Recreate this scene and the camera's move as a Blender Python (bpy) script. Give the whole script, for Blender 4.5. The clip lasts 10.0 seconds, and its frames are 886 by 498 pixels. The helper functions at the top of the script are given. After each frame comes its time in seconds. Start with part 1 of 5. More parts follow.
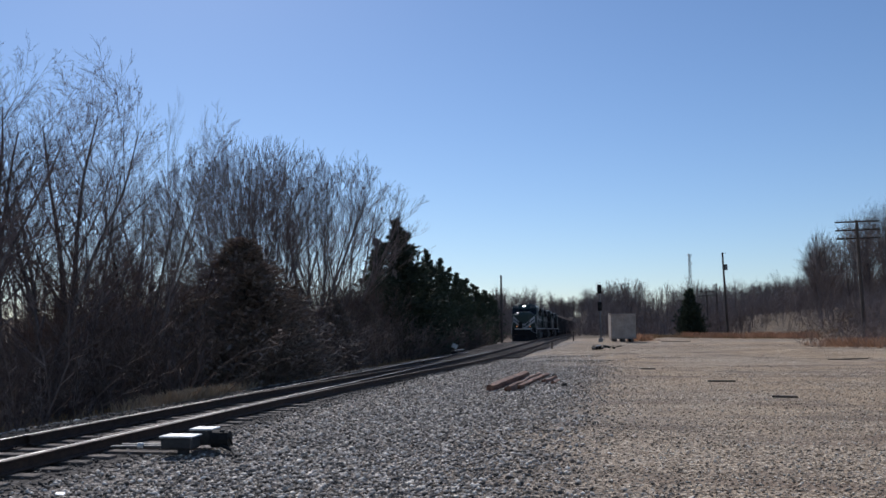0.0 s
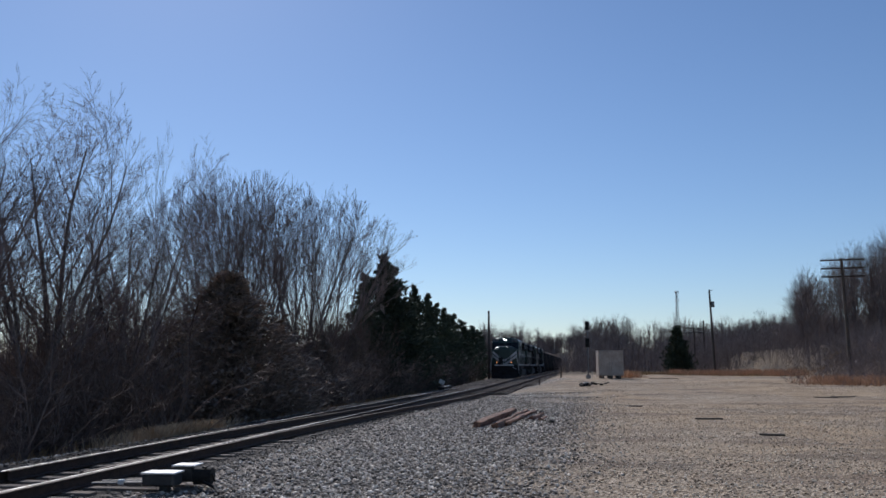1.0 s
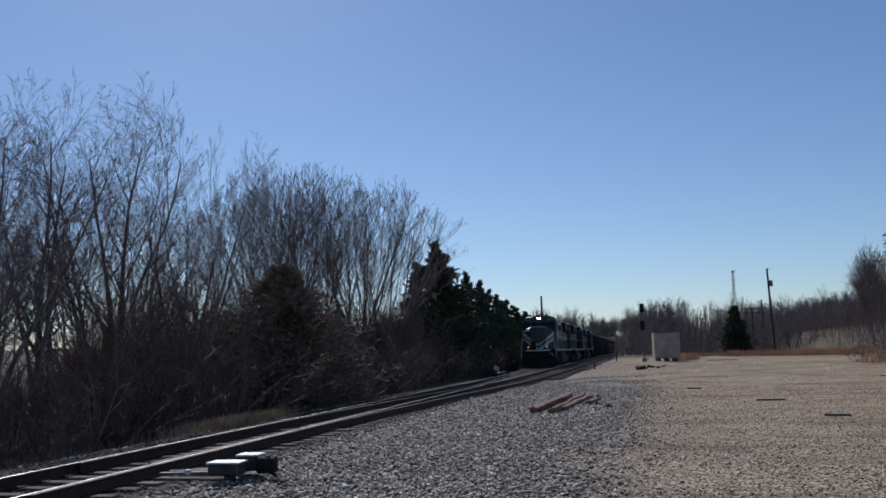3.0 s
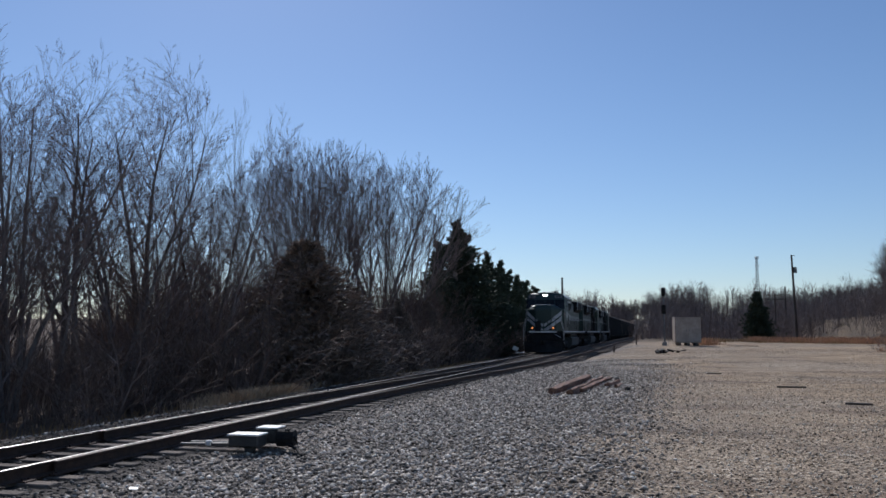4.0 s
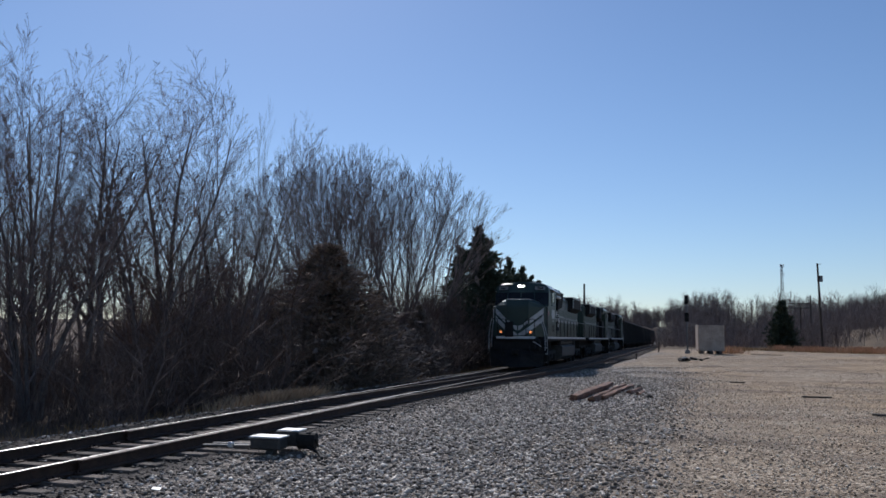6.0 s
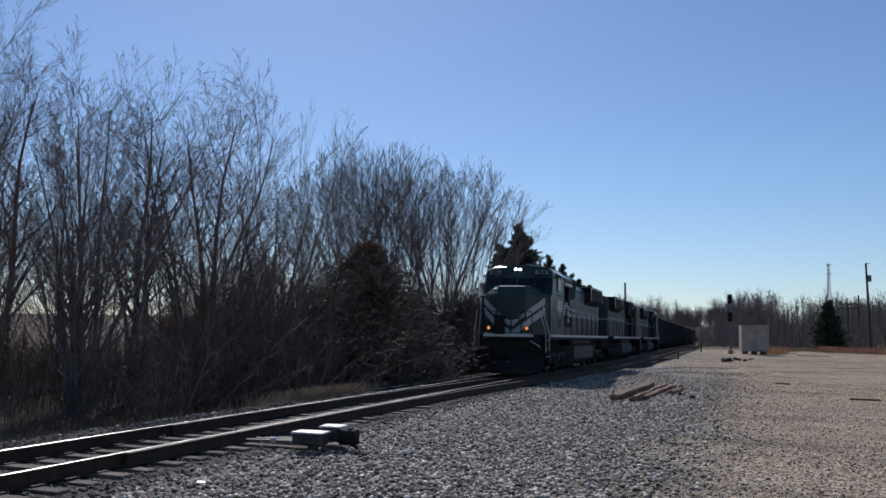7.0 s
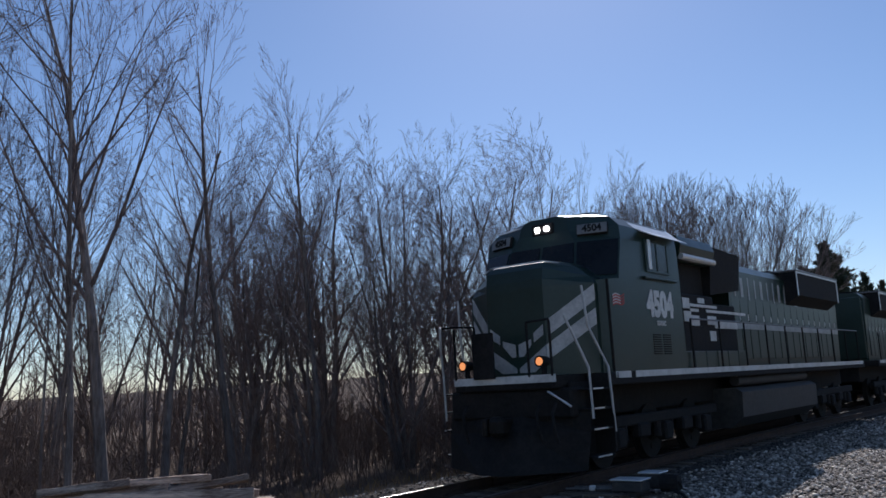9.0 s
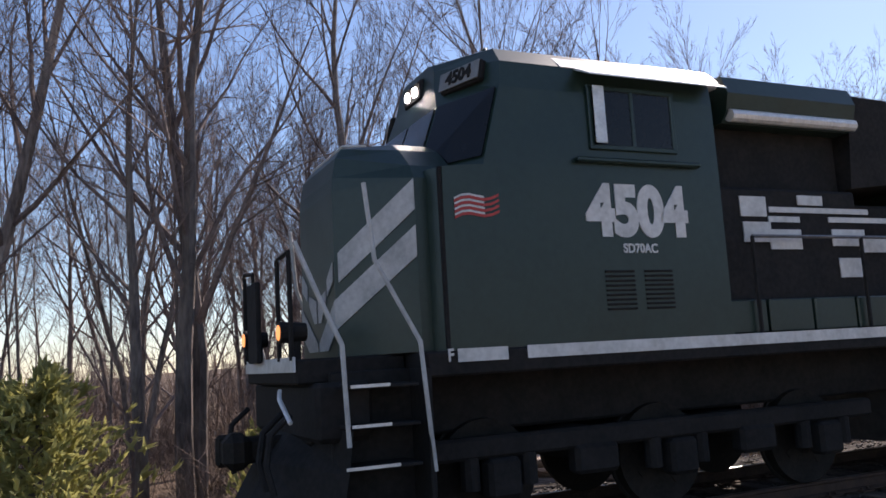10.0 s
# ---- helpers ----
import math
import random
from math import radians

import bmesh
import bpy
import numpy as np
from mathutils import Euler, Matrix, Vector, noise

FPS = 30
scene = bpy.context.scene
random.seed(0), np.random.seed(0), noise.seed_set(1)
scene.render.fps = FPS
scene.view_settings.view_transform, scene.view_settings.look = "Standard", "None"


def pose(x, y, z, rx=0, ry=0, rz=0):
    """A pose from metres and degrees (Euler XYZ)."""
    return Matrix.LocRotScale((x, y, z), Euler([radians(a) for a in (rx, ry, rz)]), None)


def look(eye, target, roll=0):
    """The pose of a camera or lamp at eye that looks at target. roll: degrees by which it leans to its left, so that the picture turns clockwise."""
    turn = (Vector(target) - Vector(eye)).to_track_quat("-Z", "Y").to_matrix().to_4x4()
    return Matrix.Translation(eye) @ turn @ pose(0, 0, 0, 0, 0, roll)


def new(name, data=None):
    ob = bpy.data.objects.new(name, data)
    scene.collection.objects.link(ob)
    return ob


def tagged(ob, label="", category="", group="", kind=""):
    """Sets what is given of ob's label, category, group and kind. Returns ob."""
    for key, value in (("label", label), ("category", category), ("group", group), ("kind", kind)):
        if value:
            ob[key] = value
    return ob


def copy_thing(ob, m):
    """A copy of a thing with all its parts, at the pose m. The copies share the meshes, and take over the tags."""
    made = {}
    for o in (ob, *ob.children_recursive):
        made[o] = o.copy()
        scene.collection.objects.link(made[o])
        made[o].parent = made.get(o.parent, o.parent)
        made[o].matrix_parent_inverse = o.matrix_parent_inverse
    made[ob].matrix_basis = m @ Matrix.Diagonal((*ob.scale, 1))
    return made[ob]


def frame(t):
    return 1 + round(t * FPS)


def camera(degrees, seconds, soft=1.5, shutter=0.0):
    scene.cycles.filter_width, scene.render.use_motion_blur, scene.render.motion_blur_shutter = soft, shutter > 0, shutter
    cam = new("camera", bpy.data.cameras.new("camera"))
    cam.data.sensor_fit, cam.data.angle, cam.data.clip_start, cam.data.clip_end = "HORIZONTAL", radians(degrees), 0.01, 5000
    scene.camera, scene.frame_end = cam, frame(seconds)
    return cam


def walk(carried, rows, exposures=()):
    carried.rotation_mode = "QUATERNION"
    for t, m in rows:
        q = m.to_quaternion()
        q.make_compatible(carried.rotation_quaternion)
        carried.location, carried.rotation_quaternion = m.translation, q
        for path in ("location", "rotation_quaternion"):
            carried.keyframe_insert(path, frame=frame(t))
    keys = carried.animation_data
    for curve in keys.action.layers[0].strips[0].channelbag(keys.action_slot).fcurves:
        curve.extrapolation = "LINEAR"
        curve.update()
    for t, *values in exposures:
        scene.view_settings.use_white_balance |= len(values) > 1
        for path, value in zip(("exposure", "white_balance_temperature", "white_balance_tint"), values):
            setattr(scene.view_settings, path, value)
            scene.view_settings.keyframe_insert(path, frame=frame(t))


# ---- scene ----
# ---- camera ----
RAIL = 0.21          # height of the rail heads
TRACK_X = -8.42      # centre line of the main track, which runs along y
EYE_Z = 1.852
cam = camera(56.2, 10.0, soft=1.6)
VIEW = [  # seconds, yaw, pitch, roll
    (0.0, 10.27, 5.56, 0.51), (0.5, 10.23, 6.67, 0.53), (1.0, 9.4, 7.99, 0.2), (1.5, 10.46, 8.93, 0.13),
    (2.0, 12.76, 9.01, 1.21), (2.5, 12.98, 8.25, 1.5), (4.0, 14.4, 5.72, 0.06), (4.5, 15.32, 5.82, -0.96),
    (5.0, 15.27, 6.13, -0.94), (6.5, 16.58, 5.93, -0.48), (7.0, 18.52, 5.87, -1.09), (7.5, 20.79, 6.53, -0.31),
    (8.0, 24.2, 7.11, 0.95), (8.5, 29.99, 9.08, 1.78), (9.0, 38.56, 9.32, 2.99), (9.5, 48.55, 7.37, 3.48),
    (9.7, 53.83, 7.09, 3.45), (9.8, 57.8, 7.0, 3.6), (9.9, 61.79, 7.12, 3.3), (10.0, 66.0, 7.55, 3.26),
]


def eye_at(yaw):
    """The camera is held half a metre before the body that turns."""
    a, b = radians(yaw), radians(10.27)
    return 0.5 * (math.sin(b) - math.sin(a)), 0.5 * (math.cos(a) - math.cos(b)), EYE_Z


walk(cam, [(t, pose(*eye_at(yaw), 90 + pitch, roll, yaw)) for t, yaw, pitch, roll in VIEW],
     exposures=[(0.0, -0.12, 6000, 13), (0.5, -0.12, 6000, 13), (1.0, -0.2, 6000, 13), (1.5, -0.42, 6000, 13), (2.0, -0.4, 6000, 13), (2.5, -0.36, 6000, 13), (4.0, -0.22, 6000, 13), (4.5, -0.1, 6000, 13),
                (5.0, -0.13, 6000, 13), (6.5, -0.19, 6000, 13), (7.5, -0.18, 6000, 13), (8.5, -0.05, 6000, 14), (9.0, -0.08, 6050, 15), (9.6, 0.12, 6400, 18), (10.0, 0.72, 7000, 21)])

# ---- sky and sun ----
SUN_AZ, SUN_EL = 30.0, 40.0   # degrees left of the track's direction, and up
world = bpy.data.worlds.new("sky")
scene.world = world
world.use_nodes = True
wn = world.node_tree
sky = wn.nodes.new("ShaderNodeTexSky")
sky.sky_type, sky.sun_disc = "NISHITA", False
sky.sun_elevation, sky.sun_rotation = radians(SUN_EL), radians(-SUN_AZ)
sky.air_density, sky.dust_density, sky.ozone_density = 1.0, 0.2, 4.5
wn.links.new(sky.outputs[0], wn.nodes["Background"].inputs[0])
wn.nodes["Background"].inputs[1].default_value = 0.10
sun_data = bpy.data.lights.new("sun", "SUN")
sun_data.energy, sun_data.angle, sun_data.color = 4.2, radians(0.53), (1.0, 0.95, 0.88)
sun = new("sun", sun_data)
_d = Vector((-math.sin(radians(SUN_AZ)) * math.cos(radians(SUN_EL)), math.cos(radians(SUN_AZ)) * math.cos(radians(SUN_EL)), math.sin(radians(SUN_EL))))
sun.matrix_world = look(_d * 100, (0, 0, 0))


# ---- materials ----
def mat(name, dark, light, scale=8.0, rough=0.7, metal=0.0, bump=0.15, fine=6.0, vary=0.0, stretch=(1, 1, 1), emit=None, spec=0.5):
    """A surface with colour that changes at two scales, fine relief and uneven roughness."""
    m = bpy.data.materials.new(name)
    m.use_nodes = True
    nt = m.node_tree
    N, L = nt.nodes, nt.links
    b = N["Principled BSDF"]
    co = N.new("ShaderNodeTexCoord")
    mp = N.new("ShaderNodeMapping")
    mp.inputs["Scale"].default_value = stretch
    L.new(co.outputs["Object"], mp.inputs[0])
    n1, n2 = N.new("ShaderNodeTexNoise"), N.new("ShaderNodeTexNoise")
    n1.inputs["Scale"].default_value, n1.inputs["Detail"].default_value = scale, 6
    n2.inputs["Scale"].default_value, n2.inputs["Detail"].default_value = scale * fine, 3
    L.new(mp.outputs[0], n1.inputs["Vector"]), L.new(mp.outputs[0], n2.inputs["Vector"])
    mixn = N.new("ShaderNodeMath")
    mixn.operation = "MULTIPLY_ADD"
    mixn.inputs[1].default_value = 0.4
    sc = N.new("ShaderNodeMath")
    sc.operation, sc.inputs[1].default_value = "MULTIPLY", 0.6
    L.new(n1.outputs[0], sc.inputs[0]), L.new(n2.outputs[0], mixn.inputs[0]), L.new(sc.outputs[0], mixn.inputs[2])
    ramp = N.new("ShaderNodeValToRGB")
    ramp.color_ramp.elements[0].position, ramp.color_ramp.elements[1].position = 0.36, 0.64
    ramp.color_ramp.elements[0].color, ramp.color_ramp.elements[1].color = (*dark, 1), (*light, 1)
    L.new(mixn.outputs[0], ramp.inputs[0])
    out = ramp.outputs[0]
    if vary:
        oi = N.new("ShaderNodeObjectInfo")
        hsv = N.new("ShaderNodeHueSaturation")
        mr = N.new("ShaderNodeMapRange")
        mr.inputs[3].default_value, mr.inputs[4].default_value = 1 - vary, 1 + vary
        L.new(oi.outputs["Random"], mr.inputs[0]), L.new(mr.outputs[0], hsv.inputs["Value"]), L.new(out, hsv.inputs["Color"])
        out = hsv.outputs[0]
    L.new(out, b.inputs["Base Color"])
    rr = N.new("ShaderNodeMapRange")
    rr.inputs[3].default_value, rr.inputs[4].default_value = max(rough - 0.12, 0.03), min(rough + 0.12, 1)
    L.new(n1.outputs[0], rr.inputs[0]), L.new(rr.outputs[0], b.inputs["Roughness"])
    b.inputs["Metallic"].default_value = metal
    b.inputs["Specular IOR Level"].default_value = spec
    if bump:
        bp = N.new("ShaderNodeBump")
        bp.inputs["Strength"].default_value, bp.inputs["Distance"].default_value = bump, 0.02
        L.new(n2.outputs[0], bp.inputs["Height"]), L.new(bp.outputs[0], b.inputs["Normal"])
    if emit:
        b.inputs["Emission Color"].default_value, b.inputs["Emission Strength"].default_value = (*emit[:3], 1), emit[3]
    return m


BARK = mat("bark", (0.085, 0.07, 0.064), (0.29, 0.242, 0.215), 3.0, 0.9, bump=0.5, vary=0.3, stretch=(1, 1, 0.25), spec=0.2)
TWIG = mat("twig_bark", (0.11, 0.085, 0.08), (0.28, 0.22, 0.20), 2.0, 0.85, bump=0, vary=0.3, spec=0.2)
FARBARK = mat("grey_far_bark", (0.10, 0.08, 0.072), (0.23, 0.185, 0.165), 0.3, 0.95, bump=0, vary=0.3, spec=0.1)
BRUSH = mat("brush_stems", (0.10, 0.072, 0.06), (0.26, 0.19, 0.155), 1.5, 0.9, bump=0, vary=0.35, spec=0.15)
CEDAR = mat("cedar_foliage", (0.038, 0.05, 0.034), (0.095, 0.11, 0.068), 2.0, 0.8, bump=0, vary=0.25, spec=0.2)
PINE = mat("pine_foliage", (0.19, 0.20, 0.075), (0.42, 0.41, 0.20), 2.0, 0.7, bump=0, vary=0.2, spec=0.3)
_n = PINE.node_tree
_t, _m = _n.nodes.new("ShaderNodeBsdfTranslucent"), _n.nodes.new("ShaderNodeMixShader")
_t.inputs[0].default_value, _m.inputs[0].default_value = (0.55, 0.52, 0.18, 1), 0.5
_n.links.new(_n.nodes["Principled BSDF"].outputs[0], _m.inputs[1])
_n.links.new(_t.outputs[0], _m.inputs[2])
_n.links.new(_m.outputs[0], _n.nodes["Material Output"].inputs[0])
RUSTCEDAR = mat("winter_cedar_foliage", (0.16, 0.125, 0.10), (0.38, 0.285, 0.225), 2.0, 0.8, bump=0, vary=0.2, spec=0.2)
RUSSET = mat("russet_grass", (0.36, 0.19, 0.10), (0.66, 0.42, 0.26), 0.9, 0.9, bump=0, spec=0.2)
PALEBRANCH = mat("pale_dead_wood", (0.35, 0.30, 0.27), (0.6, 0.55, 0.5), 5.0, 0.8, bump=0.1)
DRYGRASS = mat("dry_grass", (0.22, 0.13, 0.06), (0.46, 0.30, 0.15), 0.6, 0.9, bump=0, vary=0.2, spec=0.2)
STRAW = mat("pale_straw", (0.32, 0.22, 0.13), (0.62, 0.47, 0.31), 0.9, 0.9, bump=0, spec=0.2)
TIE = mat("tie_wood", (0.045, 0.034, 0.027), (0.20, 0.155, 0.12), 5.0, 0.9, bump=0.6, vary=0.35, stretch=(0.3, 3, 3))
REDTIMBER = mat("red_brown_timber", (0.04, 0.02, 0.013), (0.27, 0.14, 0.085), 3.0, 0.9, bump=0.6, vary=0.3, stretch=(3, 0.3, 3))
OLDTIE = mat("weathered_timber", (0.09, 0.05, 0.035), (0.60, 0.47, 0.37), 4.0, 0.9, bump=0.6, vary=0.35, stretch=(3, 0.3, 3))
RAILSIDE = mat("rusty_rail", (0.04, 0.022, 0.015), (0.095, 0.056, 0.038), 6.0, 0.8, 0.3, bump=0.3)
RAILTOP = mat("polished_rail_head", (0.34, 0.32, 0.30), (0.52, 0.50, 0.47), 8.0, 0.36, 1.0, bump=0.05)
DULLHEAD = mat("dull_rail_head", (0.05, 0.034, 0.026), (0.11, 0.08, 0.062), 8.0, 0.6, 0.3, bump=0.1)
STEEL = mat("dull_steel", (0.12, 0.12, 0.12), (0.28, 0.27, 0.26), 8.0, 0.5, 0.8, bump=0.1)
PALEMETAL = mat("pale_painted_metal", (0.55, 0.55, 0.53), (0.78, 0.78, 0.76), 6.0, 0.35, 0.3, bump=0.05)
POLEWOOD = mat("pole_wood", (0.05, 0.038, 0.03), (0.12, 0.09, 0.07), 3.0, 0.9, bump=0.3, stretch=(1, 1, 0.2))
GREEN = mat("green_paint", (0.010, 0.026, 0.0195), (0.018, 0.039, 0.030), 1.2, 0.36, bump=0.03, fine=12)
WHITE = mat("white_paint", (0.46, 0.46, 0.44), (0.68, 0.68, 0.66), 3.0, 0.45, bump=0.03)
BLACK = mat("black_underframe", (0.008, 0.008, 0.008), (0.024, 0.022, 0.021), 3.0, 0.8, bump=0.2, spec=0.25)
# steel of wheels and front coupler, colour darkened for shade below the deck
WHEEL = mat("shade_dark_wheel_steel", (0.008, 0.007, 0.006), (0.028, 0.024, 0.02), 4.0, 0.75, 0.2, bump=0.15, spec=0.3)
TANK = mat("dusty_tank", (0.02, 0.02, 0.02), (0.06, 0.058, 0.055), 2.0, 0.6, bump=0.1)
GLASS = mat("dark_cab_glass", (0.006, 0.007, 0.008), (0.012, 0.013, 0.014), 2.0, 0.16, bump=0, spec=0.3)
RED = mat("red_paint", (0.35, 0.03, 0.03), (0.5, 0.06, 0.05), 4.0, 0.5, bump=0)
BOARD = mat("dim_number_board", (0.16, 0.16, 0.155), (0.26, 0.26, 0.25), 3.0, 0.4, bump=0)
GREYPAINT = mat("faded_white_lettering", (0.24, 0.25, 0.25), (0.42, 0.43, 0.43), 2.0, 0.5, bump=0)
HEADLAMP = mat("headlamp_glow", (0.9, 0.9, 0.9), (1, 1, 1), 1, 0.3, bump=0, emit=(1.0, 0.97, 0.9, 40))
CHEVRON = mat("dulled_white_paint", (0.33, 0.33, 0.32), (0.54, 0.54, 0.525), 3.0, 0.5, bump=0.03)
DITCH = mat("ditch_lamp_glow", (0.5, 0.25, 0.1), (0.6, 0.3, 0.12), 1, 0.3, bump=0, emit=(1.0, 0.34, 0.10, 0.9))
CARBODY = mat("dark_wagon_paint", (0.012, 0.012, 0.012), (0.032, 0.03, 0.028), 1.0, 0.7, bump=0.1)
CABINET = mat("cabinet_metal", (0.28, 0.23, 0.19), (0.43, 0.36, 0.30), 1.4, 0.6, 0.2, bump=0.05)


# ---- mesh helpers ----
def part(name, bm, material, parent=None, label="", smooth=False):
    me = bpy.data.meshes.new(name)
    if smooth:
        for fc in bm.faces:
            fc.smooth = True
    bm.to_mesh(me)
    bm.free()
    me.materials.append(material)
    ob = new(name, me)
    ob.parent = parent
    if label:
        tagged(ob, label)
    return ob


def box(bm, c, s, bevel=0.0, m=None):
    r = bmesh.ops.create_cube(bm, size=1)["verts"]
    bmesh.ops.scale(bm, vec=s, verts=r)
    if bevel:
        es = list({e for v in r for e in v.link_edges})
        r = list({v for f2 in bmesh.ops.bevel(bm, geom=es, offset=bevel, segments=1, affect="EDGES")["faces"] for v in f2.verts} | {v for v in r if v.is_valid})
    if m is not None:
        bmesh.ops.transform(bm, matrix=m, verts=r)
    bmesh.ops.translate(bm, vec=c, verts=r)
    return bm


def tube(bm, pts, radii, n=6):
    """A tube through the points, with a radius at each."""
    rings = []
    for i, p in enumerate(pts):
        a, b = Vector(pts[max(i - 1, 0)]), Vector(pts[min(i + 1, len(pts) - 1)])
        d = (b - a).normalized()
        u = d.cross(Vector((0, 0, 1)) if abs(d.z) < 0.9 else Vector((1, 0, 0))).normalized()
        v = d.cross(u)
        rings.append([bm.verts.new(Vector(p) + radii[i] * (math.cos(k * math.tau / n) * u + math.sin(k * math.tau / n) * v)) for k in range(n)])
    for r0, r1 in zip(rings, rings[1:]):
        for k in range(n):
            bm.faces.new((r0[k], r0[(k + 1) % n], r1[(k + 1) % n], r1[k]))
    bm.faces.new(rings[0][::-1]), bm.faces.new(rings[-1])
    return bm


def loft(bm, rings):
    """A closed body through rings of equally many points."""
    vs = [[bm.verts.new(p) for p in r] for r in rings]
    n = len(vs[0])
    for r0, r1 in zip(vs, vs[1:]):
        for k in range(n):
            bm.faces.new((r0[k], r0[(k + 1) % n], r1[(k + 1) % n], r1[k]))
    bm.faces.new(vs[0][::-1]), bm.faces.new(vs[-1])
    bmesh.ops.recalc_face_normals(bm, faces=bm.faces)
    return bm


def plate(bm, pts, n, t=0.008):
    """A thin plate over the polygon pts, thickened along n."""
    n = Vector(n)
    return loft(bm, [[Vector(p) for p in pts], [Vector(p) + n * t for p in pts]])


def B():
    return bmesh.new()


def mesh_of(name, verts, faces):
    me = bpy.data.meshes.new(name)
    me.from_pydata(verts, [], faces)
    return me


def step(a, b, x):
    u = min(max((x - a) / (b - a), 0), 1)
    return u * u * (3 - 2 * u)


# ---- ground ----
def ground_z(x, y):
    z = 0.75 * step(32, 78, y) * step(-5.5, -1.5, x)
    z -= 0.35 * step(-10.6, -13.5, x) if x < -10.6 else 0
    z += 6.0 * step(34, 90, x) * step(25, 75, y) + 3.4 * step(19.5, 30, x) * step(56, 88, y)
    z += 2.0 * step(170, 420, y) * step(-40, 40, x)
    z += 7.5 * step(180, 275, y) * max(step(-6, -2, x), step(-11, -15, x), step(424, 445, y)) * (1 - 0.75 * step(12, 36, x))
    z += 0.05 * noise.noise((x * 0.35, y * 0.35, 0)) * step(-6.2, -4, x) + 0.12 * noise.noise((x * 0.08, y * 0.08, 3)) * step(-4, 6, x)
    z += 0.10 * noise.noise((x * 0.5, y * 0.5, 7)) * (1 if x < -12 else 0)
    return z - 0.01


def ground_material():
    m = bpy.data.materials.new("gravel_yard")
    m.use_nodes = True
    N, L = m.node_tree.nodes, m.node_tree.links
    b = N["Principled BSDF"]
    g = N.new("ShaderNodeNewGeometry")
    xyz = N.new("ShaderNodeSeparateXYZ")
    L.new(g.outputs["Position"], xyz.inputs[0])

    def tex(kind, scale, **kw):
        n = N.new(kind)
        n.inputs["Scale"].default_value = scale
        for k, v in kw.items():
            n.inputs[k].default_value = v
        L.new(g.outputs["Position"], n.inputs["Vector"])
        return n

    def math2(op, a, b2):
        n = N.new("ShaderNodeMath")
        n.operation = op
        for i, v in enumerate((a, b2)):
            if isinstance(v, (int, float)):
                n.inputs[i].default_value = v
            else:
                L.new(v, n.inputs[i])
        return n.outputs[0]

    def ramp(src, *stops):
        n = N.new("ShaderNodeValToRGB")
        els = n.color_ramp.elements
        while len(els) < len(stops):
            els.new(0.5)
        for e, (p, c) in zip(els, stops):
            e.position, e.color = p, (*c, 1)
        L.new(src, n.inputs[0])
        return n.outputs[0]

    def mask(src, lo, hi):
        n = N.new("ShaderNodeMapRange")
        n.interpolation_type = "SMOOTHSTEP"
        n.inputs[1].default_value, n.inputs[2].default_value = lo, hi
        L.new(src, n.inputs[0])
        return n.outputs[0]

    def mix(f2, a, b2):
        n = N.new("ShaderNodeMix")
        n.data_type = "RGBA"
        L.new(f2, n.inputs[0]), L.new(a, n.inputs[6]), L.new(b2, n.inputs[7])
        return n.outputs[2]

    big, mid, fine = tex("ShaderNodeTexNoise", 0.12, Detail=6), tex("ShaderNodeTexNoise", 0.9, Detail=8), tex("ShaderNodeTexNoise", 26, Detail=4)
    cell = tex("ShaderNodeTexVoronoi", 17.0)
    cell2 = tex("ShaderNodeTexVoronoi", 24.0)
    cellv = N.new("ShaderNodeSeparateColor")
    L.new(cell.outputs["Color"], cellv.inputs[0])
    cellw = N.new("ShaderNodeSeparateColor")
    L.new(cell2.outputs["Color"], cellw.inputs[0])
    gravel = ramp(cellv.outputs[0], (0.0, (0.035, 0.031, 0.027)), (0.5, (0.16, 0.137, 0.115)), (1.0, (0.48, 0.42, 0.36)))
    lot_base = ramp(mid.outputs[0], (0.3, (0.25, 0.176, 0.107)), (0.7, (0.47, 0.347, 0.221)))
    lot_stone = ramp(cellw.outputs[1], (0.0, (0.07, 0.052, 0.036)), (0.3, (0.19, 0.14, 0.092)), (0.6, (0.36, 0.275, 0.185)), (1.0, (0.68, 0.57, 0.44)))
    stony = math2("ADD", mask(big.outputs[0], 0.4, 0.62), math2("MULTIPLY", mask(xyz.outputs[1], 26, 12), 0.75))
    lot = mix(math2("MINIMUM", stony, 0.85), lot_base, lot_stone)
    # wheel tracks and damp streaks along the yard
    vm = N.new("ShaderNodeMapping")
    vm.inputs["Scale"].default_value, vm.inputs["Rotation"].default_value = (0.10, 0.55, 1), (0, 0, 0.25)
    L.new(g.outputs["Position"], vm.inputs[0])
    streak = N.new("ShaderNodeTexNoise")
    streak.inputs["Scale"].default_value, streak.inputs["Detail"].default_value = 1.0, 5
    L.new(vm.outputs[0], streak.inputs["Vector"])
    worn = ramp(cellw.outputs[0], (0.0, (0.15, 0.105, 0.07)), (1.0, (0.27, 0.195, 0.135)))
    lot = mix(math2("MULTIPLY", mask(streak.outputs[0], 0.52, 0.64), 0.9), lot, worn)
    # trodden dark earth and pale dust in blotches drawn out across the yard
    vb = N.new("ShaderNodeMapping")
    vb.inputs["Scale"].default_value, vb.inputs["Rotation"].default_value = (0.22, 0.42, 1), (0, 0, 0.1)
    L.new(g.outputs["Position"], vb.inputs[0])
    blotch = N.new("ShaderNodeTexNoise")
    blotch.inputs["Scale"].default_value, blotch.inputs["Detail"].default_value, blotch.inputs["Roughness"].default_value = 1.0, 9, 0.68
    L.new(vb.outputs[0], blotch.inputs["Vector"])
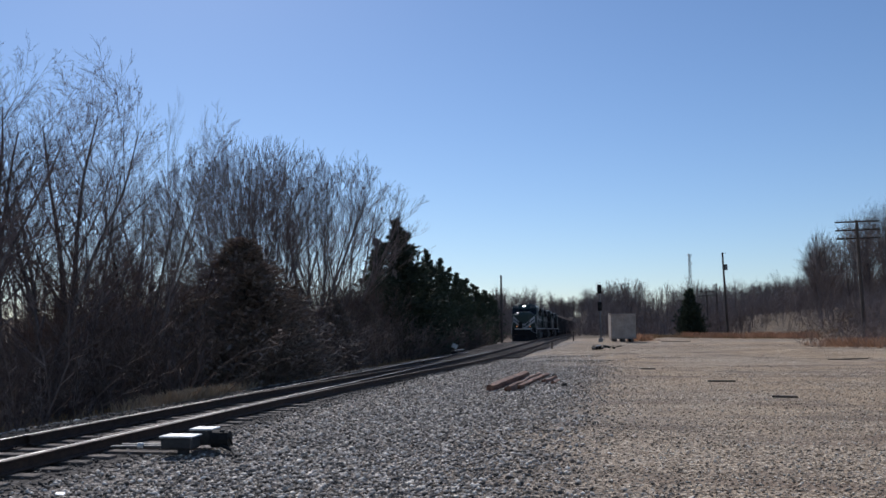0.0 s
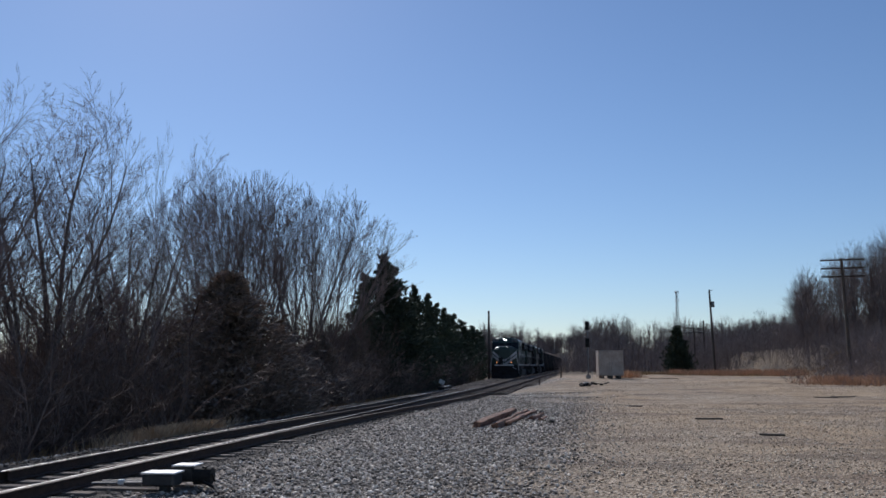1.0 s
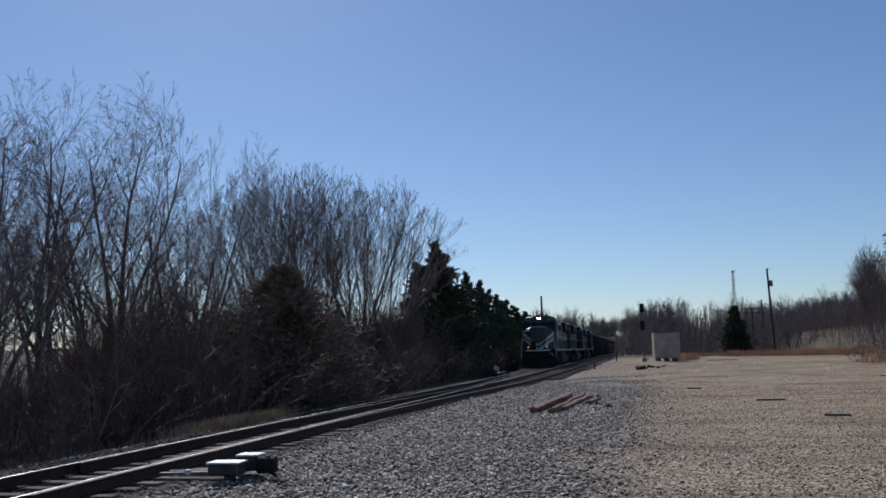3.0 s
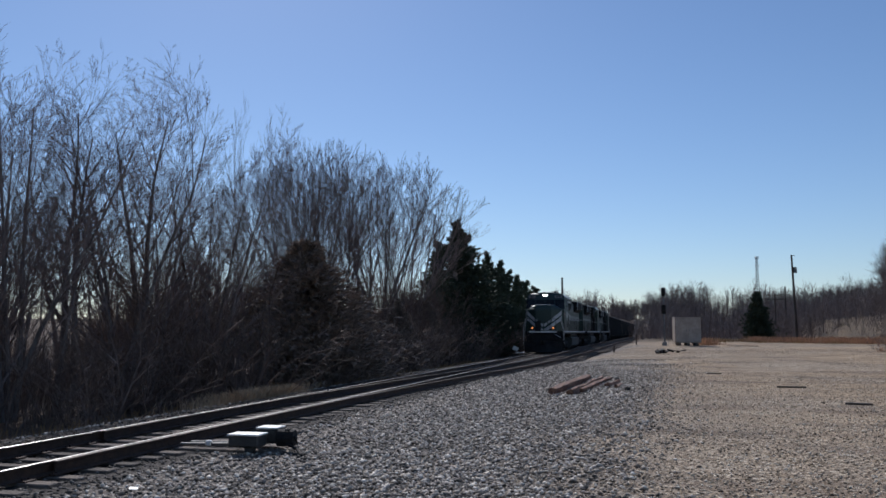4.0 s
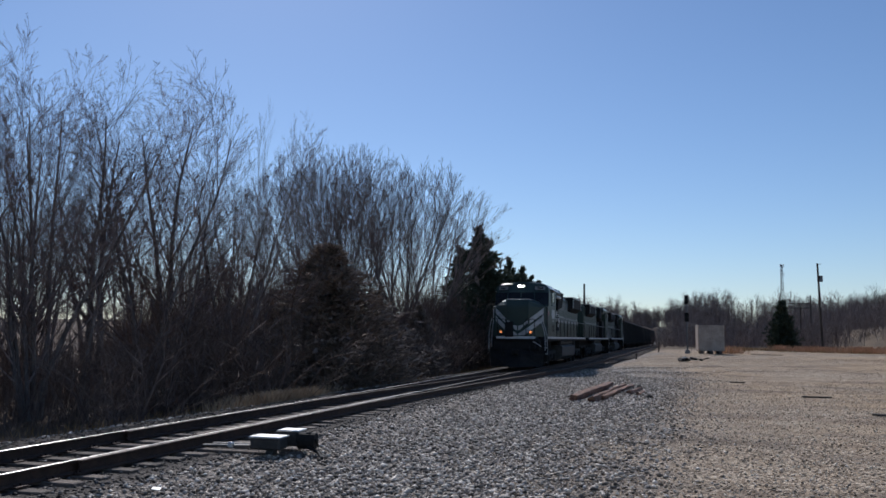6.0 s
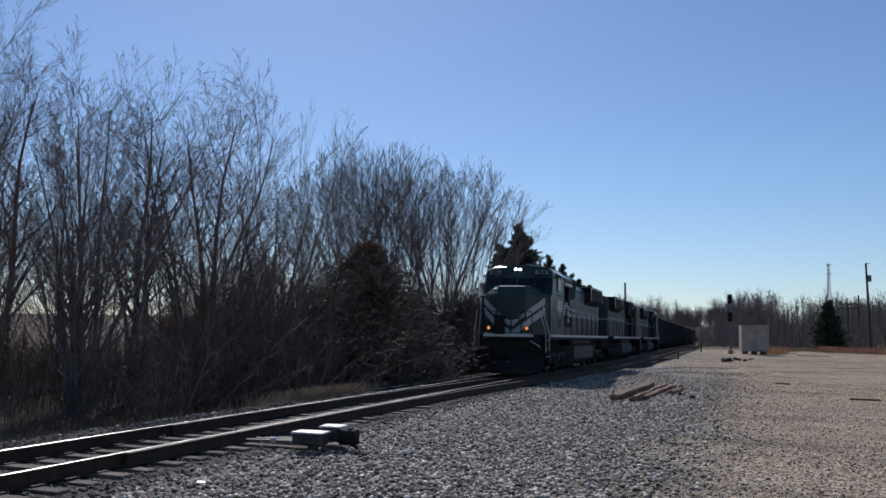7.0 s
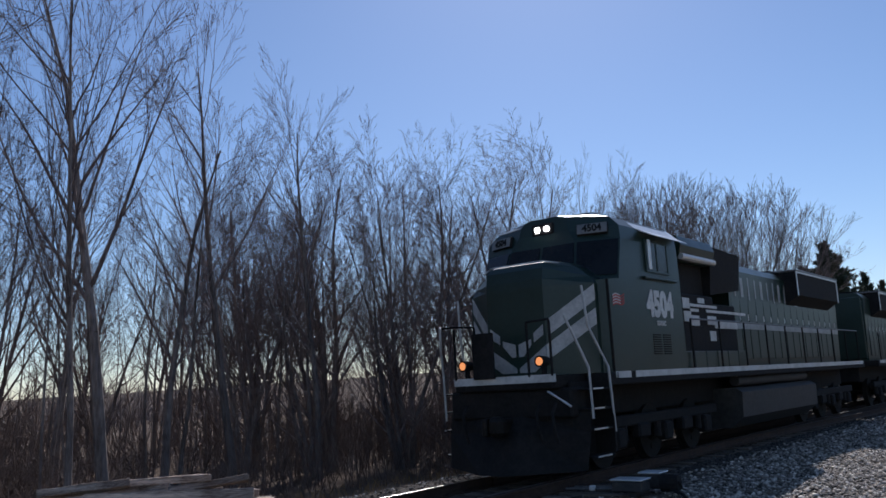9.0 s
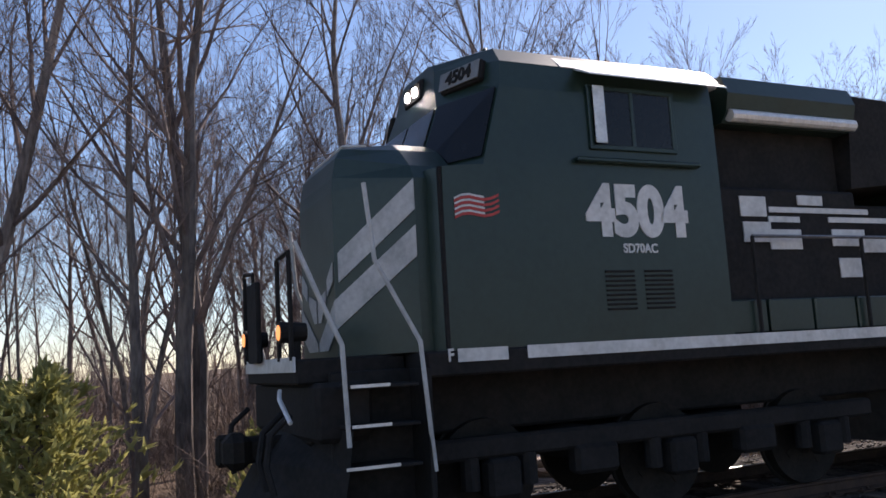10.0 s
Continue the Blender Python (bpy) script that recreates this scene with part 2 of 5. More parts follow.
    damp = ramp(fine.outputs[0], (0.3, (0.10, 0.072, 0.05)), (0.7, (0.22, 0.16, 0.11)))
    dust = ramp(fine.outputs[0], (0.3, (0.36, 0.28, 0.19)), (0.7, (0.54, 0.44, 0.32)))
    lot = mix(math2("MULTIPLY", mask(blotch.outputs[0], 0.52, 0.63), 0.75), lot, damp)
    lot = mix(math2("MULTIPLY", mask(blotch.outputs[0], 0.45, 0.34), 0.4), lot, dust)
    edge = math2("ADD", xyz.outputs[0], math2("ADD", math2("MULTIPLY", math2("SUBTRACT", big.outputs[0], 0.5), 16), math2("MULTIPLY", math2("SUBTRACT", mid.outputs[0], 0.5), 4)))
    edge = math2("ADD", edge, math2("MULTIPLY", xyz.outputs[1], 0.03))
    col = mix(mask(edge, -3.6, 2.4), gravel, lot)
    grass = ramp(mid.outputs[0], (0.3, (0.05, 0.037, 0.024)), (0.5, (0.10, 0.072, 0.045)), (0.7, (0.20, 0.14, 0.085)))
    far = math2("ADD", math2("MULTIPLY", xyz.outputs[0], 1.2), xyz.outputs[1])
    far = math2("ADD", far, math2("MULTIPLY", math2("SUBTRACT", big.outputs[0], 0.5), 24))
    col = mix(mask(far, 86, 112), col, grass)
    litter = ramp(fine.outputs[0], (0.3, (0.06, 0.04, 0.027)), (0.7, (0.21, 0.145, 0.098)))
    col = mix(mask(math2("ADD", xyz.outputs[0], math2("MULTIPLY", math2("SUBTRACT", mid.outputs[0], 0.5), 1.6)), -10.5, -11.3), col, litter)
    # oily, brake-dusted ballast between the rails
    bed = math2("ABSOLUTE", math2("ADD", xyz.outputs[0], 8.95), 0.0)
    bed = math2("ADD", bed, math2("MULTIPLY", math2("SUBTRACT", mid.outputs[0], 0.5), 0.5))
    oily = ramp(cellv.outputs[1], (0.0, (0.02, 0.017, 0.015)), (0.7, (0.075, 0.062, 0.052)), (1.0, (0.17, 0.15, 0.13)))
    col = mix(mask(bed, 2.55, 2.0), col, oily)
    L.new(col, b.inputs["Base Color"])
    b.inputs["Roughness"].default_value = 0.92
    b.inputs["Specular IOR Level"].default_value = 0.25
    bp = N.new("ShaderNodeBump")
    bp.inputs["Strength"].default_value, bp.inputs["Distance"].default_value = 1.0, 0.045
    h = math2("ADD", math2("SUBTRACT", 1.0, cell.outputs["Distance"]), math2("MULTIPLY", fine.outputs[0], 0.5))
    L.new(h, bp.inputs["Height"]), L.new(bp.outputs[0], b.inputs["Normal"])
    return m


def build_ground():
    def axis(lo, hi, fine, far_step):
        v, out = lo, [-4000.0, -2000.0, -900.0, -450.0, -250.0, -160.0]
        out = [a for a in out if a < lo - 30]
        while v < hi:
            out.append(v)
            v += fine if abs(v) < 40 else far_step
        return out + [a for a in (hi + 20, hi + 80, hi + 200, 900.0, 2000.0, 4500.0) if a > out[-1]]
    xs, ys = axis(-60, 130, 0.8, 4.0), axis(-40, 500, 0.9, 5.0)
    verts = [(x, y, ground_z(x, y)) for y in ys for x in xs]
    n = len(xs)
    faces = [(j * n + i, j * n + i + 1, (j + 1) * n + i + 1, (j + 1) * n + i) for j in range(len(ys) - 1) for i in range(n - 1)]
    me = mesh_of("ground", verts, faces)
    me.materials.append(ground_material())
    for p in me.polygons:
        p.use_smooth = True
    tagged(new("ground", me), "grey gravel and bare earth yard with dry grass at its far edge", "ground", kind="structure")


build_ground()


def scatter(name, count, place, size, material, label, category, seed, zoff=0.3):
    """Many small irregular stones, joined."""
    rng = np.random.default_rng(seed)
    base = np.array([(1, 0, 0), (-1, 0, 0), (0, 1, 0), (0, -1, 0), (0, 0, 1), (0, 0, -1)], float)
    tri = np.array([(0, 2, 4), (2, 1, 4), (1, 3, 4), (3, 0, 4), (2, 0, 5), (1, 2, 5), (3, 1, 5), (0, 3, 5)])
    pts = place(rng, count)
    r = size[0] + (size[1] - size[0]) * rng.random(count) ** 2
    v = base[None] * (0.6 + 0.6 * rng.random((count, 6, 1))) + rng.normal(0, 0.18, (count, 6, 3))
    v *= (r[:, None, None] * np.array([1, 1, 0.58]))
    a = rng.random(count) * 6.283
    ca, sa = np.cos(a), np.sin(a)
    v = np.stack([v[..., 0] * ca[:, None] - v[..., 1] * sa[:, None], v[..., 0] * sa[:, None] + v[..., 1] * ca[:, None], v[..., 2]], -1)
    z = np.array([ground_z(x, y) for x, y in pts])
    v += np.concatenate([pts, (z + r * zoff)[:, None]], 1)[:, None, :]
    f = (tri[None] + 6 * np.arange(count)[:, None, None]).reshape(-1, 3)
    me = bpy.data.meshes.new(name)
    me.vertices.add(count * 6), me.loops.add(len(f) * 3), me.polygons.add(len(f))
    me.vertices.foreach_set("co", v.ravel()), me.loops.foreach_set("vertex_index", f.ravel())
    me.polygons.foreach_set("loop_start", np.arange(0, len(f) * 3, 3))
    me.update(calc_edges=True)
    me.materials.append(material)
    return tagged(new(name, me), label, category, kind="stuff")


def loose_stone_material(name, stops):
    """Stones whose grey differs from one to the next."""
    m = bpy.data.materials.new(name)
    m.use_nodes = True
    N, L = m.node_tree.nodes, m.node_tree.links
    g, r, n = N.new("ShaderNodeNewGeometry"), N.new("ShaderNodeValToRGB"), N.new("ShaderNodeTexNoise")
    n.inputs["Scale"].default_value = 60
    mx = N.new("ShaderNodeMath")
    mx.operation, mx.inputs[1].default_value = "MULTIPLY_ADD", 0.35
    sub = N.new("ShaderNodeMath")
    sub.operation, sub.inputs[1].default_value = "SUBTRACT", 0.17
    L.new(n.outputs[0], mx.inputs[0]), L.new(g.outputs["Random Per Island"], mx.inputs[2])
    L.new(mx.outputs[0], sub.inputs[0]), L.new(sub.outputs[0], r.inputs[0])
    els = r.color_ramp.elements
    while len(els) < len(stops):
        els.new(0.5)
    for e, (p, c) in zip(els, stops):
        e.position, e.color = p, (*c, 1)
    b = N["Principled BSDF"]
    L.new(r.outputs[0], b.inputs["Base Color"])
    b.inputs["Roughness"].default_value, b.inputs["Specular IOR Level"].default_value = 0.75, 0.3
    return m


# ---- railway ----
SWITCH_Y = 12.3


def siding(y):
    """How far the siding lies beside the main track, and how much higher."""
    return 4.3 * step(SWITCH_Y, 88, y)


def siding_z(y):
    return 0.72 * step(40, 84, y)


def rail_mesh(bm, line):
    """A rail along the points: foot, web and head."""
    prof = [(-0.070, 0), (0.070, 0), (0.070, 0.012), (0.012, 0.035), (0.012, 0.125), (0.036, 0.138), (0.036, 0.168), (-0.036, 0.168), (-0.036, 0.138), (-0.012, 0.125), (-0.012, 0.035), (-0.070, 0.012)]
    rings = []
    for i, p in enumerate(line):
        a, b = Vector(line[max(i - 1, 0)]), Vector(line[min(i + 1, len(line) - 1)])
        d = (b - a).normalized()
        side = Vector((d.y, -d.x, 0)).normalized()
        rings.append([Vector(p) + side * u + Vector((0, 0, w - 0.172)) for u, w in prof])
    return loft(bm, rings)


def build_rails():
    track = tagged(new("railway_track"), "straight main track with polished rails on timber ties", "railway track", kind="structure")

    def rail(name, f, y0, y1, n, label="", head=None):
        ys = [y0 + (y1 - y0) * i / n for i in range(n + 1)]
        line = [f(y) for y in ys]
        r = part(name, rail_mesh(B(), line), RAILSIDE, track, label)
        bm = B()
        rings = []
        for x, y, z in line:
            rings.append([(x - 0.018, y, z - 0.003), (x - 0.011, y, z), (x + 0.011, y, z), (x + 0.018, y, z - 0.003)])
        vs = [[bm.verts.new(q) for q in g] for g in rings]
        for a, b in zip(vs, vs[1:]):
            for k in range(3):
                bm.faces.new((a[k], a[k + 1], b[k + 1], b[k]))
        part("running_surface", bm, head or RAILTOP, r, "dull rusty rail head" if head else "bright worn rail head")

    for sx in (-0.753, 0.753):
        rail("rail", lambda y, sx=sx: (TRACK_X + sx, y, RAIL), -60, 420, 2)
    # the diverging route: point blades, closure rails and siding
    rail("siding_rail", lambda y: (TRACK_X - 0.753 + siding(y) + 0.09 * (1 - step(SWITCH_Y, SWITCH_Y + 6, y)), y, RAIL + siding_z(y)), SWITCH_Y, 420, 120, "rusty rail of the diverging siding", DULLHEAD)
    rail("siding_rail", lambda y: (TRACK_X + 0.753 + max(siding(y), 0.085 if y < 30 else 0), y, RAIL + siding_z(y)), SWITCH_Y - 3, 420, 120, "rusty rail of the diverging siding", DULLHEAD)
    rail("point_blade", lambda y: (TRACK_X + 0.753 - 0.13 + 0.05 * step(SWITCH_Y, SWITCH_Y + 7, y), y, RAIL), SWITCH_Y, SWITCH_Y + 12, 12, "", DULLHEAD)
    rail("guard_rail", lambda y: (TRACK_X - 0.753 + 0.12, y, RAIL), 44, 50, 3, "", DULLHEAD)
    # ties
    rng = random.Random(5)
    tie_meshes = {}
    for half in (1.30, 1.65, 2.0, 2.6, 3.3):
        bm = box(B(), (0, 0, 0), (2 * half, 0.225, 0.17), 0.012)
        me = bpy.data.meshes.new("tie")
        bm.to_mesh(me), bm.free()
        me.materials.append(TIE)
        tie_meshes[half] = me
    y = -12.0
    count = 0
    while count < 270:
        off = siding(y) if y > SWITCH_Y else 0
        wide = 1.30 + max(off - 0.9, 0) / 2
        half = min((h for h in tie_meshes if h >= wide - 0.02), default=3.3)
        if SWITCH_Y - 0.8 < y < SWITCH_Y + 0.3:
            half = 2.0
        t = new("tie", tie_meshes[half])
        t.parent = track
        cx = TRACK_X + half - 1.30 + rng.uniform(-0.04, 0.04)
        t.matrix_basis = pose(cx, y, -0.06 + rng.uniform(-0.02, 0.012) + siding_z(y) * 0.5, 0, 0, rng.uniform(-1.2, 1.2))
        y += 0.53 + rng.uniform(-0.03, 0.03)
        count += 1
    # plates and spikes at the nearest ties
    bm = box(B(), (0, 0, 0), (0.34, 0.18, 0.02), 0.004)
    for dx in (-0.1, 0.1):
        for dy in (-0.05, 0.05):
            box(bm, (dx, dy, 0.02), (0.025, 0.03, 0.03))
    pm = bpy.data.meshes.new("tie_plate")
    bm.to_mesh(pm), bm.free()
    pm.materials.append(RAILSIDE)
    for k in range(70):
        for sx in (-0.753, 0.753):
            p = new("tie_plate", pm)
            p.parent = track
            p.matrix_basis = pose(TRACK_X + sx, -5 + k * 0.53, 0.043)
    return track


build_rails()


# ---- trees ----
def tubes_mesh(name, segs, material):
    """One mesh of many tapered sticks: (p0, p1, r0, r1, sides)."""
    verts, faces = [], []
    for p0, p1, r0, r1, n in segs:
        d = p1 - p0
        if d.length < 1e-5:
            continue
        d.normalize()
        u = d.cross(Vector((0.3, 0.1, 1)) if abs(d.z) < 0.9 else Vector((1, 0.2, 0))).normalized()
        v = d.cross(u)
        s = len(verts)
        for p, r in ((p0, r0), (p1, r1)):
            for k in range(n):
                a = math.tau * k / n
                verts.append(p + (u * math.cos(a) + v * math.sin(a)) * r)
        for k in range(n):
            faces.append((s + k, s + (k + 1) % n, s + n + (k + 1) % n, s + n + k))
    me = mesh_of(name, verts, faces)
    me.materials.append(material)
    return me


def grow(rng, p, d, length, r, level, levels, segs, up, spread, kids, first, taper=0.6):
    """A limb and its side limbs; each order is thinner, straighter and closer to its parent."""
    n = (9, 6, 4, 3, 2)[min(level, 4)]
    sides = (7, 5, 3, 3, 3)[min(level, 4)]
    wob = (0.05, 0.075, 0.07, 0.06, 0.05)[min(level, 4)]
    step_l = length / n
    pts = [p.copy()]
    for i in range(n):
        d = (d + Vector((rng.gauss(0, wob), rng.gauss(0, wob), rng.gauss(0, wob) + up * (0.5 if level else 0.2)))).normalized()
        q = p + d * step_l
        ra, rb = r * (1 - 0.85 * i / n), r * (1 - 0.85 * (i + 1) / n)
        segs[min(level, 1)].append((p, q, max(ra, 0.0042), max(rb, 0.003), sides))
        p = q
        pts.append(p.copy())
    if level + 1 >= levels:
        return
    k = kids[level]
    lo, hi = spread if level < 2 else (spread[0] * 0.75, spread[1] * 0.8)
    for j in range(k):
        f = first + (1 - first) * (j + rng.random()) / k if level == 0 else 0.2 + 0.8 * (j + rng.random()) / k
        i = min(int(f * n), n - 1)
        base = pts[i].lerp(pts[i + 1], f * n - i)
        axis = (pts[i + 1] - pts[i]).normalized()
        side = axis.cross(Vector((rng.gauss(0, 1), rng.gauss(0, 1), rng.gauss(0, 1)))).normalized()
        ang = radians(rng.uniform(lo, hi))
        dd = (axis * math.cos(ang) + side * math.sin(ang)).normalized()
        ln = length * rng.uniform(0.36, 0.58) * (1.15 - 0.5 * f)
        if level == 0:
            ln = length * rng.uniform(0.28, 0.46) * (1.2 - taper * f)
        grow(rng, base, dd, ln, max(r * (1 - 0.85 * f) * rng.uniform(0.4, 0.6), 0.0045), level + 1, levels, segs, up, spread, kids, first, taper)


def bare_tree(seed, height, radius, first=0.3, up=0.12, spread=(25, 50), kids=(15, 7, 5, 3), stems=1, levels=5):
    rng = random.Random(seed)
    segs = ([], [])
    for s in range(stems):
        a = rng.random() * 6.28
        lean = 0.05 if stems == 1 else 0.22
        d = Vector((math.cos(a) * lean * rng.random(), math.sin(a) * lean * rng.random(), 1)).normalized()
        grow(rng, Vector((rng.uniform(-.2, .2) * (stems > 1), rng.uniform(-.2, .2) * (stems > 1), -0.3)), d, height * rng.uniform(0.86, 1.0), radius / stems ** 0.4, 0, levels, segs, up, spread, kids, first)
    return tubes_mesh("trunk", segs[0], BARK), tubes_mesh("branches", segs[1], TWIG)


def make_tree(meshes, name, label, category, group, m):
    root = new(name)
    for nm, me in zip(("trunk", "crown"), meshes):
        o = new(nm, me)
        o.parent = root
        if nm == "crown":
            tagged(o, kind="stuff")
    root.matrix_basis = m
    return tagged(root, label, category, group)


def conifer(seed, height, width, material, base=0.04, boughs=80, sprays=24, leaf=0.26, ragged=0.35):
    """Trunk and ragged boughs clad in small needle sprays."""
    rng = random.Random(seed)
    trunk = [(Vector((0, 0, -0.3)), Vector((0, 0, height * 0.6)), width * 0.045, width * 0.03, 7), (Vector((0, 0, height * 0.6)), Vector((0, 0, height)), width * 0.03, 0.01, 5)]
    verts, faces = [], []
    for i in range(boughs):
        h = base + (1 - base) * ((i + rng.random()) / boughs) ** 1.1
        a = rng.random() * math.tau
        prof = (1 - h) ** 1.05 * min(1, 0.6 + h * 3) * 0.56 * width
        ln = prof * rng.uniform(1 - ragged, 1 + ragged) + 0.25
        rise = rng.uniform(0.05, 0.5) * (0.4 + h)
        for k in range(sprays):
            f = 0.15 + 0.85 * (k + rng.random()) / sprays
            wob = 0.16 * ln
            c = Vector((math.cos(a) * ln * f + rng.gauss(0, wob), math.sin(a) * ln * f + rng.gauss(0, wob), h * height + ln * rise * f * f + rng.gauss(0, wob)))
            c.z = max(c.z, 0.05)
            out = Vector((math.cos(a), math.sin(a), rng.uniform(0.0, 1.3)))
            s = leaf * rng.uniform(0.6, 1.5)
            for _ in range(3):
                t = (out + Vector((rng.gauss(0, .6), rng.gauss(0, .6), rng.gauss(0, .6)))).normalized()
                w = t.cross(Vector((rng.gauss(0, 1), rng.gauss(0, 1), rng.gauss(0, 1)))).normalized() * s * 0.2
                q = len(verts)
                verts += [c - t * s * 0.5, c + w, c + t * s, c - w]
                faces += [(q, q + 1, q + 2, q + 3)]
    me = mesh_of("foliage", verts, faces)
    me.materials.append(material)
    return tubes_mesh("trunk", trunk, BARK), me


def make_conifer(meshes, name, label, m, group=""):
    root = new(name)
    for nm, me in zip(("trunk", "foliage"), meshes):
        o = new(nm, me)
        o.parent = root
    root.matrix_basis = m
    return tagged(root, label, "tree", group)


TALL = [bare_tree(11 + i, 12.5, 0.15, 0.35, 0.10, (22, 45)) for i in range(4)]
BROAD = [bare_tree(31 + i, 11.5, 0.17, 0.16, 0.16, (22, 48), (12, 7, 5, 3), stems=3, levels=5) for i in range(3)]
THIN = [bare_tree(51 + i, 10.0, 0.075, 0.4, 0.12, (20, 42), (11, 5, 4), levels=4) for i in range(4)]
VASE = [bare_tree(71 + i, 11.5, 0.16, 0.22, 0.2, (14, 32), (16, 8, 6, 3), stems=4, levels=5) for i in range(2)]
LEAN = bare_tree(91, 12.0, 0.2, 0.25, 0.07, (28, 58), (15, 8, 5, 3), stems=2)


def plant(meshes, x, y, h, hm, label, group="trees beside the track", lean=0.0, turn=None, rng=random.Random(3), wide=1.0):
    k = h / hm
    a = rng.uniform(0, 360) if turn is None else turn
    m = pose(x, y, ground_z(x, y), lean * rng.uniform(-1, 1), lean * rng.uniform(-1, 1), a) @ Matrix.Diagonal((k * wide, k * wide, k, 1))
    t = make_tree(meshes, "bare_tree", label, "tree", group, m)
    t.scale = (k * wide, k * wide, k)
    return t


def fan_tree(seed, height, width):
    """A clump of stems that fan out into a dome of fine upright twigs."""
    rng = random.Random(seed)
    segs = ([], [])
    for s in range(13):
        a = s * 2.4 + rng.uniform(-0.4, 0.4)
        out = math.sqrt((s + 0.5) / 13)
        d = Vector((math.cos(a) * out * width / height, math.sin(a) * out * width / height, 1)).normalized()
        ln = height * (1.0 - 0.16 * out * out) * rng.uniform(0.97, 1.02)
        grow(rng, Vector((math.cos(a) * 0.25, math.sin(a) * 0.25, -0.3)), d, ln * 0.93, 0.06, 0, 5, segs, 0.12, (12, 30), (8, 5, 4, 3), 0.36, 0.35)

    def inside(p):
        r = math.hypot(p.x, p.y) / width
        return r < 1.05 and p.z < height * (1 - 0.22 * r * r) + 0.5 * noise.noise(p * 1.3)
    segs = tuple([g for g in order if inside(g[1])] for order in segs)
    return tubes_mesh("trunk", segs[0], BARK), tubes_mesh("branches", segs[1], TWIG)


FAN = [fan_tree(201, 11.5, 4.8), fan_tree(202, 11.5, 4.4)]


